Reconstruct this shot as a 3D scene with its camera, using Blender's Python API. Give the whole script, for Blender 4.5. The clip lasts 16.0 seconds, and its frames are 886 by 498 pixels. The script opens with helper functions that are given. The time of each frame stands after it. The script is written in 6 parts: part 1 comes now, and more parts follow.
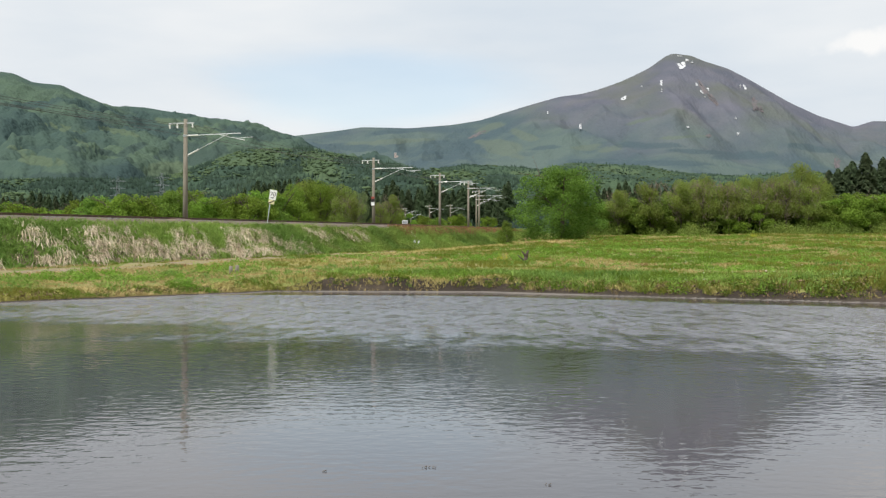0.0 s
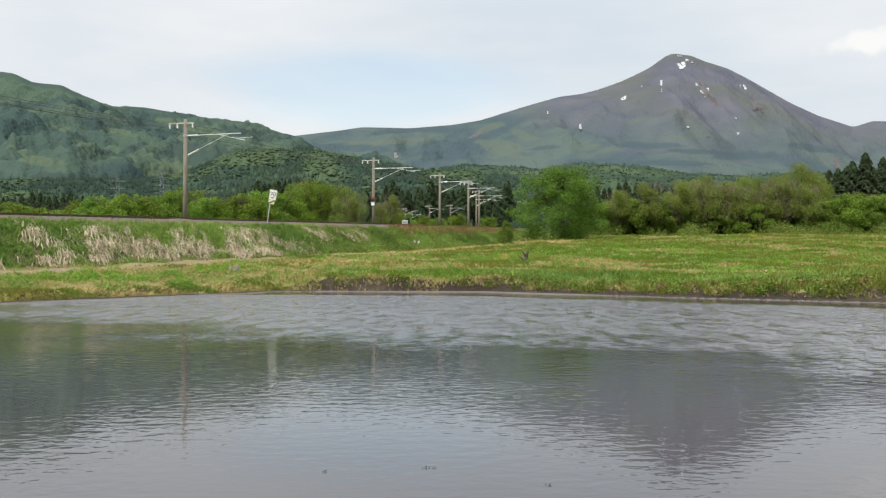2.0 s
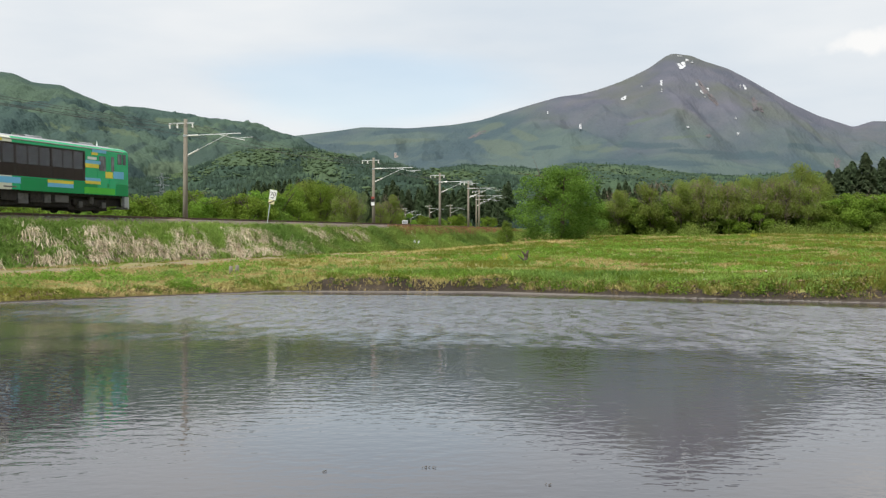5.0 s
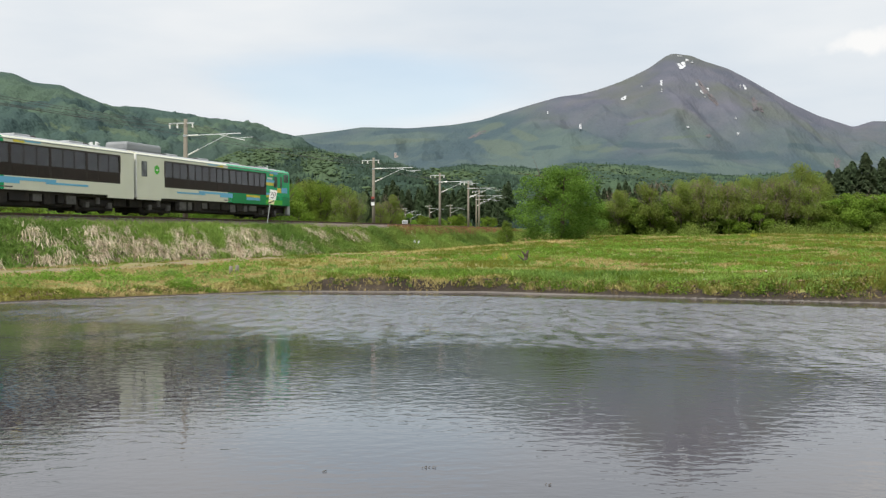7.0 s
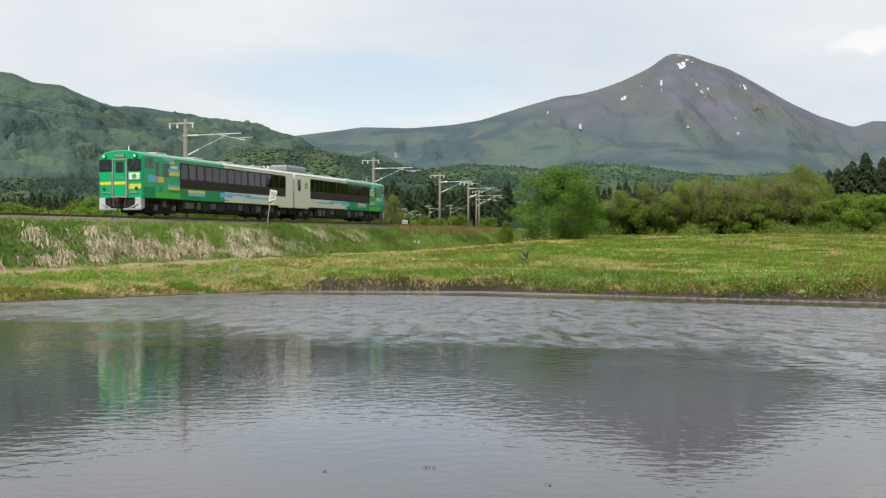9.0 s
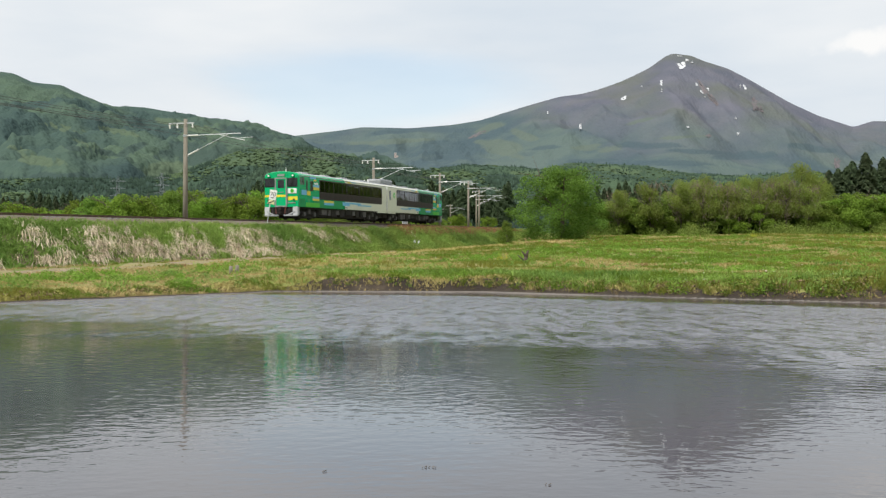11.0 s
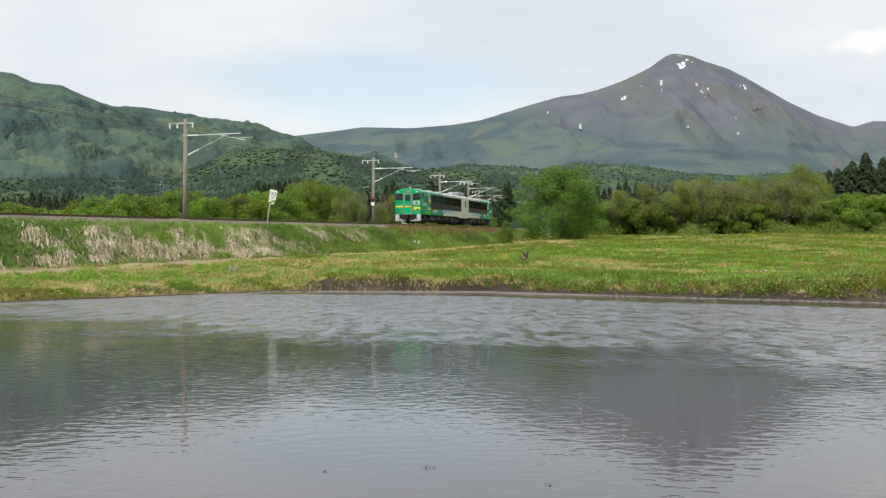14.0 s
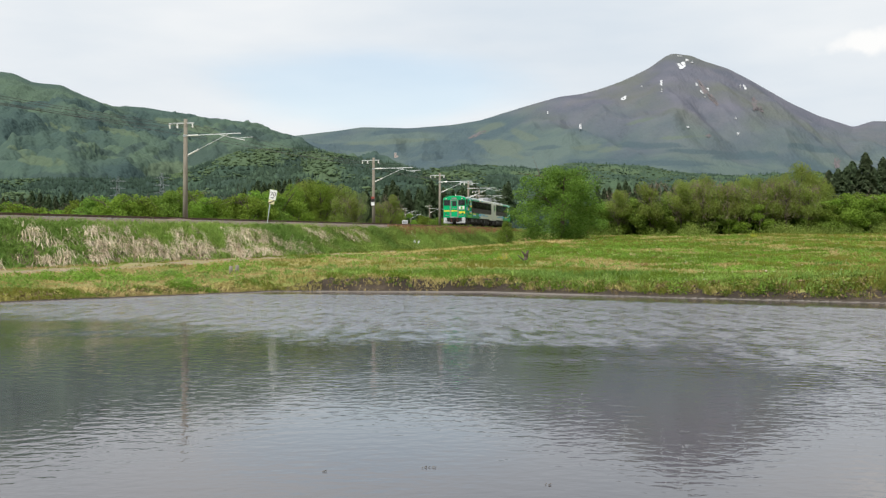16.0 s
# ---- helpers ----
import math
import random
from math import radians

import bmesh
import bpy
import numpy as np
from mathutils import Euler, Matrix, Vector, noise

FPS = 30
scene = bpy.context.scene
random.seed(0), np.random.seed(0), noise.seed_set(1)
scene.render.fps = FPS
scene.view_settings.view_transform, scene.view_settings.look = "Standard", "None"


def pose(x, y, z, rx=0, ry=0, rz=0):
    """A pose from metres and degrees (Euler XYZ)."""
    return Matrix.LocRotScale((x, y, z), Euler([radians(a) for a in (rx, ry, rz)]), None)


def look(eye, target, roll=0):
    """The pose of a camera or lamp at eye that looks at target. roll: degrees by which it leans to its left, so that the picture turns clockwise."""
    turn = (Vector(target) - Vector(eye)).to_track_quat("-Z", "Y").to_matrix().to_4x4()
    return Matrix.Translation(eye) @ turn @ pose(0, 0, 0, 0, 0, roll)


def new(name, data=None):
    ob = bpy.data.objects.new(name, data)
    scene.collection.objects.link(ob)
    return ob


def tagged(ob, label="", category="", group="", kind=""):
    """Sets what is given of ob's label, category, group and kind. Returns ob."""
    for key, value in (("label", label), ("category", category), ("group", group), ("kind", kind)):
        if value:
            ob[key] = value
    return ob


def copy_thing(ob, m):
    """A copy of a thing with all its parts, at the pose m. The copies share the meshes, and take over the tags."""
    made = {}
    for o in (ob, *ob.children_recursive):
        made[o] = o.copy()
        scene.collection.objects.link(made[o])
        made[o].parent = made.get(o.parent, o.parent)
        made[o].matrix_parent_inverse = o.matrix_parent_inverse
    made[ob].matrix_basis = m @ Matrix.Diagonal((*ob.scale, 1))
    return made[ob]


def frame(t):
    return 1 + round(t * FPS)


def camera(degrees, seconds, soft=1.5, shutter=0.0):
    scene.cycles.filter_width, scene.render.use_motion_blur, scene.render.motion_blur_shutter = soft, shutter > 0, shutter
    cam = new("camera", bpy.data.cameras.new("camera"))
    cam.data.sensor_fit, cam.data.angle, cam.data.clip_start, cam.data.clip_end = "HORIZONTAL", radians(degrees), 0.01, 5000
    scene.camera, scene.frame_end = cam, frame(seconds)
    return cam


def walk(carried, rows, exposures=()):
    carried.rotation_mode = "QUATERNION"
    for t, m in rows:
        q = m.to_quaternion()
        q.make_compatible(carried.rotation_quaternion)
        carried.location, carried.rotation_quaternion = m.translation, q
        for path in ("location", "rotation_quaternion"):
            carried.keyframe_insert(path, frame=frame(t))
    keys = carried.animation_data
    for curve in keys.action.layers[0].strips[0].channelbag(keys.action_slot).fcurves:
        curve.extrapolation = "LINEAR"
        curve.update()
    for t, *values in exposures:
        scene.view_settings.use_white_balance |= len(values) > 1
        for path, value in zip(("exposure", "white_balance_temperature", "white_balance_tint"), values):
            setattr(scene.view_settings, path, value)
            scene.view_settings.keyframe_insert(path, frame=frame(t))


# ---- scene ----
EYE = 1.1
FOV = 44.95
cam = camera(FOV, 16.0, soft=1.36)
STAND = pose(0, 0, EYE, 90.786, 0, 0)
walk(cam, [(0.0, STAND), (16.0, STAND)], [(0.0, 0.0), (9.0, 0.0), (12.5, 0.03), (16.0, 0.04)])

# ---- daylight ----
SUN_ELEV, SUN_AZ = 52.0, 215.0     # azimuth clockwise from +y (the way the camera looks)


def make_world():
    w = bpy.data.worlds.new("sky")
    scene.world = w
    w.use_nodes = True
    nt = w.node_tree
    nt.nodes.clear()
    N = nt.nodes.new
    out, bg = N("ShaderNodeOutputWorld"), N("ShaderNodeBackground")
    sky = N("ShaderNodeTexSky")
    sky.sky_type = "NISHITA"
    sky.sun_disc = False
    sky.sun_elevation, sky.sun_rotation = radians(SUN_ELEV), radians(SUN_AZ)
    sky.air_density, sky.dust_density, sky.ozone_density = 1.3, 0.2, 3.0
    tc = N("ShaderNodeTexCoord")
    # thin high cloud, with a soft clear gap over the saddle of the hills
    gap = N("ShaderNodeMapping")
    gap.inputs["Location"].default_value = (0.080 / 0.18, 0.0, -0.163 / 0.046)
    gap.inputs["Scale"].default_value = (1 / 0.18, 0.0, 1 / 0.046)
    length = N("ShaderNodeVectorMath")
    length.operation = "LENGTH"
    wide = N("ShaderNodeMapping")
    wide.inputs["Scale"].default_value = (2.2, 2.2, 9.0)
    n1 = N("ShaderNodeTexNoise")
    n1.inputs["Scale"].default_value, n1.inputs["Detail"].default_value = 1.6, 6.0
    n1.inputs["Roughness"].default_value = 0.55
    nadd = N("ShaderNodeMath")
    nadd.operation = "MULTIPLY_ADD"
    nadd.inputs[1].default_value, nadd.inputs[2].default_value = 1.1, -0.55
    add = N("ShaderNodeMath")
    add.operation = "ADD"
    ramp = N("ShaderNodeMapRange")
    ramp.interpolation_type = "SMOOTHERSTEP"
    ramp.inputs["From Min"].default_value, ramp.inputs["From Max"].default_value = 0.45, 1.10
    ramp.inputs["To Min"].default_value, ramp.inputs["To Max"].default_value = 0.60, 0.98
    tone = N("ShaderNodeTexNoise")
    tone.inputs["Scale"].default_value, tone.inputs["Detail"].default_value = 1.3, 5.0
    tr = N("ShaderNodeValToRGB")
    tr.color_ramp.elements[0].position, tr.color_ramp.elements[1].position = 0.32, 0.68
    tr.color_ramp.elements[0].color = (4.6, 5.05, 5.5, 1)
    tr.color_ramp.elements[1].color = (5.95, 6.05, 6.1, 1)
    mix = N("ShaderNodeMix")
    mix.data_type = "RGBA"
    L = nt.links.new
    L(tc.outputs["Generated"], gap.inputs["Vector"])
    L(gap.outputs["Vector"], length.inputs[0])
    L(tc.outputs["Generated"], wide.inputs["Vector"])
    L(wide.outputs["Vector"], n1.inputs["Vector"])
    L(wide.outputs["Vector"], tone.inputs["Vector"])
    L(n1.outputs["Fac"], nadd.inputs[0])
    L(length.outputs["Value"], add.inputs[0])
    L(nadd.outputs["Value"], add.inputs[1])
    L(add.outputs["Value"], ramp.inputs["Value"])
    L(ramp.outputs["Result"], mix.inputs["Factor"])
    L(sky.outputs["Color"], mix.inputs["A"])
    L(tone.outputs["Fac"], tr.inputs["Fac"])
    L(tr.outputs["Color"], mix.inputs["B"])
    # a small brighter cumulus low over the mountain's flank
    puff, plen, padd, prng = N("ShaderNodeMapping"), N("ShaderNodeVectorMath"), N("ShaderNodeMath"), N("ShaderNodeMapRange")
    puff.inputs["Location"].default_value = (-0.364 / 0.036, 0.0, -0.190 / 0.0085)
    puff.inputs["Scale"].default_value = (1 / 0.036, 0.0, 1 / 0.0085)
    puff.inputs["Rotation"].default_value = (0, 0, 0)
    plen.operation, padd.operation = "LENGTH", "MULTIPLY_ADD"
    padd.inputs[1].default_value = 2.6
    pn = N("ShaderNodeTexNoise")
    pn.inputs["Scale"].default_value, pn.inputs["Detail"].default_value = 45.0, 5.0
    prng.interpolation_type = "SMOOTHSTEP"
    prng.inputs["From Min"].default_value, prng.inputs["From Max"].default_value = 2.75, 1.75
    L(tc.outputs["Generated"], puff.inputs["Vector"])
    L(puff.outputs["Vector"], plen.inputs[0])
    L(tc.outputs["Generated"], pn.inputs["Vector"])
    L(plen.outputs["Value"], padd.inputs[2])
    L(pn.outputs["Fac"], padd.inputs[0])
    L(padd.outputs["Value"], prng.inputs["Value"])
    mix2 = N("ShaderNodeMix")
    mix2.data_type = "RGBA"
    mix2.inputs["B"].default_value = (6.4, 6.4, 6.35, 1)
    L(prng.outputs["Result"], mix2.inputs["Factor"])
    L(mix.outputs["Result"], mix2.inputs["A"])
    L(mix2.outputs["Result"], bg.inputs["Color"])
    bg.inputs["Strength"].default_value = 0.15
    L(bg.outputs["Background"], out.inputs["Surface"])


make_world()
sun_data = bpy.data.lights.new("sun", "SUN")
sun_data.energy, sun_data.angle, sun_data.color = 3.9, radians(2.0), (1.0, 0.965, 0.90)
sun = new("sun", sun_data)
_a, _e = radians(SUN_AZ), radians(SUN_ELEV)
sun.matrix_world = look((math.sin(_a) * math.cos(_e) * 100, math.cos(_a) * math.cos(_e) * 100, math.sin(_e) * 100), (0, 0, 0))

# ---- materials ----


def mat(name, c1, c2=None, scale=3.0, rough=0.7, metal=0.0, bump=0.0, bscale=None, c3=None, big=0.15, spec=0.5, stretch=None, rand=0.0, through_light=0.0, crowns=0.0):
    """Two colours mixed by fine noise, a third in by large blotches, with relief."""
    m = bpy.data.materials.new(name)
    m.use_nodes = True
    nt = m.node_tree
    b = nt.nodes["Principled BSDF"]
    N, L = nt.nodes.new, nt.links.new
    c2, c3 = c2 or tuple(v * 0.8 for v in c1), c3 or c1
    tc = N("ShaderNodeTexCoord")
    vec = tc.outputs["Object"]
    if stretch:
        mp = N("ShaderNodeMapping")
        mp.inputs["Scale"].default_value = stretch
        L(vec, mp.inputs["Vector"])
        vec = mp.outputs["Vector"]
    fine, large = N("ShaderNodeTexNoise"), N("ShaderNodeTexNoise")
    for n, s, d in ((fine, scale, 6.0), (large, scale * big, 4.0)):
        n.inputs["Scale"].default_value, n.inputs["Detail"].default_value = s, d
        L(vec, n.inputs["Vector"])
    r1, r2 = N("ShaderNodeMapRange"), N("ShaderNodeMapRange")
    for r, n, lo, hi in ((r1, fine, 0.35, 0.65), (r2, large, 0.45, 0.62)):
        r.inputs["From Min"].default_value, r.inputs["From Max"].default_value = lo, hi
        L(n.outputs["Fac"], r.inputs["Value"])
    m1, m2 = N("ShaderNodeMix"), N("ShaderNodeMix")
    m1.data_type = m2.data_type = "RGBA"
    m1.inputs["A"].default_value, m1.inputs["B"].default_value = (*c1, 1), (*c2, 1)
    m2.inputs["B"].default_value = (*c3, 1)
    L(r1.outputs["Result"], m1.inputs["Factor"])
    L(r2.outputs["Result"], m2.inputs["Factor"])
    L(m1.outputs["Result"], m2.inputs["A"])
    col = m2.outputs["Result"]
    if rand:
        geo, oi, hs = N("ShaderNodeNewGeometry"), N("ShaderNodeObjectInfo"), N("ShaderNodeHueSaturation")
        vr, ad, hr = N("ShaderNodeMapRange"), N("ShaderNodeMath"), N("ShaderNodeMapRange")
        ad.operation = "ADD"
        L(geo.outputs["Random Per Island"], ad.inputs[0])
        L(oi.outputs["Random"], ad.inputs[1])
        vr.inputs["From Max"].default_value = hr.inputs["From Max"].default_value = 2.0
        vr.inputs["To Min"].default_value, vr.inputs["To Max"].default_value = 1 - rand, 1 + rand
        hr.inputs["To Min"].default_value, hr.inputs["To Max"].default_value = 0.5 - rand * 0.06, 0.5 + rand * 0.06
        L(ad.outputs["Value"], vr.inputs["Value"])
        L(oi.outputs["Random"], hr.inputs["Value"])
        L(vr.outputs["Result"], hs.inputs["Value"])
        L(hr.outputs["Result"], hs.inputs["Hue"])
        L(col, hs.inputs["Color"])
        col = hs.outputs["Color"]
    L(col, b.inputs["Base Color"])
    b.inputs["Roughness"].default_value, b.inputs["Metallic"].default_value = rough, metal
    b.inputs["Specular IOR Level"].default_value = spec
    if bump:
        bn, bp = N("ShaderNodeTexNoise"), N("ShaderNodeBump")
        bn.inputs["Scale"].default_value, bn.inputs["Detail"].default_value = bscale or scale * 3, 6.0
        bp.inputs["Strength"].default_value, bp.inputs["Distance"].default_value = 1.0, bump
        L(vec, bn.inputs["Vector"])
        L(bn.outputs["Fac"], bp.inputs["Height"])
        L(bp.outputs["Normal"], b.inputs["Normal"])
    if crowns:
        vo, bp2, inv = N("ShaderNodeTexVoronoi"), N("ShaderNodeBump"), N("ShaderNodeMath")
        vo.inputs["Scale"].default_value = crowns
        vo.inputs["Randomness"].default_value = 1.0
        inv.operation = "MULTIPLY"
        inv.inputs[1].default_value = -1.0
        bp2.inputs["Distance"].default_value = 0.30 / crowns
        L(vec, vo.inputs["Vector"])
        L(vo.outputs["Distance"], inv.inputs[0])
        L(inv.outputs["Value"], bp2.inputs["Height"])
        if bump:
            L(bp.outputs["Normal"], bp2.inputs["Normal"])
        L(bp2.outputs["Normal"], b.inputs["Normal"])
    if through_light:
        tl, ms, out = N("ShaderNodeBsdfTranslucent"), N("ShaderNodeMixShader"), nt.nodes["Material Output"]
        L(col, tl.inputs["Color"])
        ms.inputs["Fac"].default_value = through_light
        L(b.outputs["BSDF"], ms.inputs[1])
        L(tl.outputs["BSDF"], ms.inputs[2])
        L(ms.outputs["Shader"], out.inputs["Surface"])
    return m


M_GROUND = mat("meadow soil and turf", (0.13, 0.175, 0.040), (0.29, 0.245, 0.105), 0.9, 0.95, bump=0.06, c3=(0.12, 0.18, 0.035), spec=0.1)
M_LITTER = mat("brown reed litter", (0.20, 0.155, 0.10), (0.11, 0.095, 0.055), 3.0, 0.95, bump=0.06, c3=(0.12, 0.13, 0.05), spec=0.05)
M_MUD = mat("wet dark soil", (0.036, 0.028, 0.021), (0.075, 0.058, 0.042), 2.5, 0.85, bump=0.06, spec=0.2)
M_SILT = mat("drying silt", (0.17, 0.148, 0.128), (0.125, 0.108, 0.094), 2.0, 0.7, bump=0.01, spec=0.3)
M_PATH = mat("dry dirt and gravel", (0.30, 0.24, 0.165), (0.20, 0.16, 0.11), 4.0, 0.95, bump=0.03, c3=(0.26, 0.23, 0.11), spec=0.1)
M_BALLAST = mat("rust-stained ballast stone", (0.25, 0.205, 0.17), (0.13, 0.11, 0.095), 9.0, 0.95, bump=0.08, c3=(0.24, 0.18, 0.135), spec=0.1)
M_STONE = mat("grey-brown field stone", (0.30, 0.26, 0.22), (0.19, 0.165, 0.14), 7.0, 0.9, bump=0.02, c3=(0.24, 0.22, 0.17), spec=0.15)
M_RAIL = mat("rusty rail steel", (0.09, 0.055, 0.04), (0.13, 0.075, 0.05), 6.0, 0.6, metal=0.5)
M_SLEEPER = mat("grey concrete sleeper", (0.24, 0.23, 0.21), (0.17, 0.16, 0.15), 5.0, 0.9)
M_CONCRETE = mat("weathered concrete", (0.26, 0.235, 0.19), (0.19, 0.165, 0.13), 4.0, 0.9, bump=0.01, c3=(0.15, 0.13, 0.10), stretch=(1, 1, 0.25))
M_STEEL = mat("galvanised steel", (0.50, 0.52, 0.53), (0.40, 0.42, 0.43), 8.0, 0.5, metal=0.3)
M_PYLON = mat("weathered grey pylon steel", (0.24, 0.26, 0.27), (0.19, 0.21, 0.22), 2.0, 0.7, metal=0.2)
M_WIRE = mat("dark copper wire", (0.07, 0.065, 0.06), None, 4.0, 0.6, metal=0.4)
M_INSUL = mat("white porcelain", (0.75, 0.74, 0.70), None, 6.0, 0.25)
M_GRASS = mat("green grass blades", (0.108, 0.198, 0.024), (0.15, 0.235, 0.034), 0.8, 0.7, c3=(0.215, 0.22, 0.045), spec=0.08, rand=0.35, through_light=0.35)
M_LUSH = mat("lush weed leaves", (0.18, 0.285, 0.06), (0.23, 0.32, 0.075), 0.9, 0.7, c3=(0.13, 0.215, 0.048), spec=0.08, rand=0.4, through_light=0.35)
M_STRAW = mat("dry straw blades", (0.49, 0.40, 0.18), (0.36, 0.30, 0.12), 0.8, 0.85, c3=(0.35, 0.33, 0.10), spec=0.1, rand=0.3)
M_DEADGRASS = mat("brown dead grass", (0.24, 0.185, 0.10), (0.15, 0.115, 0.06), 2.0, 0.9, c3=(0.17, 0.16, 0.06), spec=0.05, rand=0.5)
M_REED = mat("dead reed stems", (0.74, 0.66, 0.48), (0.40, 0.33, 0.21), 1.2, 0.9, c3=(0.46, 0.40, 0.27), spec=0.1, rand=0.6)
M_BARK = mat("grey-brown bark", (0.11, 0.085, 0.06), (0.07, 0.055, 0.04), 5.0, 0.95, bump=0.03, stretch=(1, 1, 0.3))
M_LEAF = mat("fresh green leaves", (0.14, 0.26, 0.035), (0.19, 0.32, 0.05), 0.7, 0.6, spec=0.08, rand=0.55, through_light=0.42)
M_LEAF_Y = mat("yellow-green young leaves", (0.215, 0.275, 0.060), (0.175, 0.245, 0.055), 0.7, 0.65, spec=0.15, rand=0.3, through_light=0.5)
M_LEAF_G = mat("grey-green leaves", (0.14, 0.19, 0.075), (0.17, 0.22, 0.09), 0.7, 0.65, spec=0.2, rand=0.3, through_light=0.35)
M_CEDAR = mat("dark cedar needles", (0.064, 0.100, 0.050), (0.085, 0.125, 0.060), 0.8, 0.8, spec=0.15, rand=0.4, through_light=0.25)
M_TWIG = mat("bare pinkish twigs", (0.20, 0.15, 0.12), (0.15, 0.12, 0.09), 2.0, 0.9, spec=0.1)
M_FOREST = mat("mixed forest crowns", (0.055, 0.088, 0.055), (0.046, 0.076, 0.050), 0.02, 0.95, bump=0.8, bscale=0.5, c3=(0.046, 0.072, 0.050), spec=0.03, rand=0.25)
M_BEECH = mat("bright beech crowns", (0.088, 0.130, 0.064), (0.074, 0.112, 0.060), 0.02, 0.95, bump=0.8, bscale=0.5, spec=0.03, rand=0.2)
# distance haze is tinted into both hillside greens as extra blue
M_HILL = mat("haze-tinted wooded hillside", (0.060, 0.094, 0.080), (0.044, 0.070, 0.066), 0.011, 0.95, bump=2.0, bscale=0.07, c3=(0.080, 0.118, 0.082), spec=0.03, big=0.35, crowns=0.15)
M_MIDHILL = mat("haze-tinted wooded foothill", (0.052, 0.084, 0.056), (0.040, 0.066, 0.050), 0.015, 0.95, bump=1.5, bscale=0.09, c3=(0.066, 0.102, 0.060), spec=0.03, big=0.3, crowns=0.14)
M_CONIFERS = mat("distant conifer crowns", (0.034, 0.056, 0.042), (0.045, 0.070, 0.048), 0.02, 0.95, bump=0.6, bscale=0.6, spec=0.03, rand=0.3)
M_SEED = mat("pale seed heads", (0.32, 0.40, 0.16), (0.25, 0.34, 0.12), 1.0, 0.8, spec=0.1, rand=0.2)
M_SORREL = mat("reddish sorrel stalks", (0.26, 0.15, 0.07), (0.20, 0.17, 0.06), 0.8, 0.85, spec=0.1, rand=0.3)
M_LEAF_B = mat("dark green bush leaves", (0.12, 0.215, 0.036), (0.155, 0.26, 0.044), 0.7, 0.6, spec=0.08, rand=0.55, through_light=0.35)
M_SCREE = mat("pale scree", (0.155, 0.138, 0.142), (0.125, 0.115, 0.12), 0.02, 0.95, spec=0.05)
M_DEADWOOD = mat("dark dead wood", (0.07, 0.05, 0.038), (0.11, 0.085, 0.065), 9.0, 0.9, bump=0.02)
M_YELLOW2 = mat("pale yellow plate", (0.70, 0.64, 0.35), None, 2.0, 0.5)
M_FLOWER = mat("yellow rape flowers", (0.50, 0.46, 0.05), (0.25, 0.30, 0.05), 3.0, 0.8, spec=0.1, rand=0.2)
M_LEAF_D = mat("mid green leaves", (0.092, 0.178, 0.03), (0.125, 0.225, 0.04), 0.7, 0.6, spec=0.08, rand=0.55, through_light=0.38)
M_PINKWALL = mat("pale pink plaster", (0.46, 0.38, 0.35), (0.40, 0.33, 0.30), 0.3, 0.9)
M_VERGE = mat("golden dry turf", (0.36, 0.275, 0.115), (0.26, 0.215, 0.08), 2.0, 0.95, bump=0.04, c3=(0.24, 0.24, 0.07), spec=0.05)
M_SNOW = mat("old snow", (0.68, 0.69, 0.71), None, 0.05, 0.7)


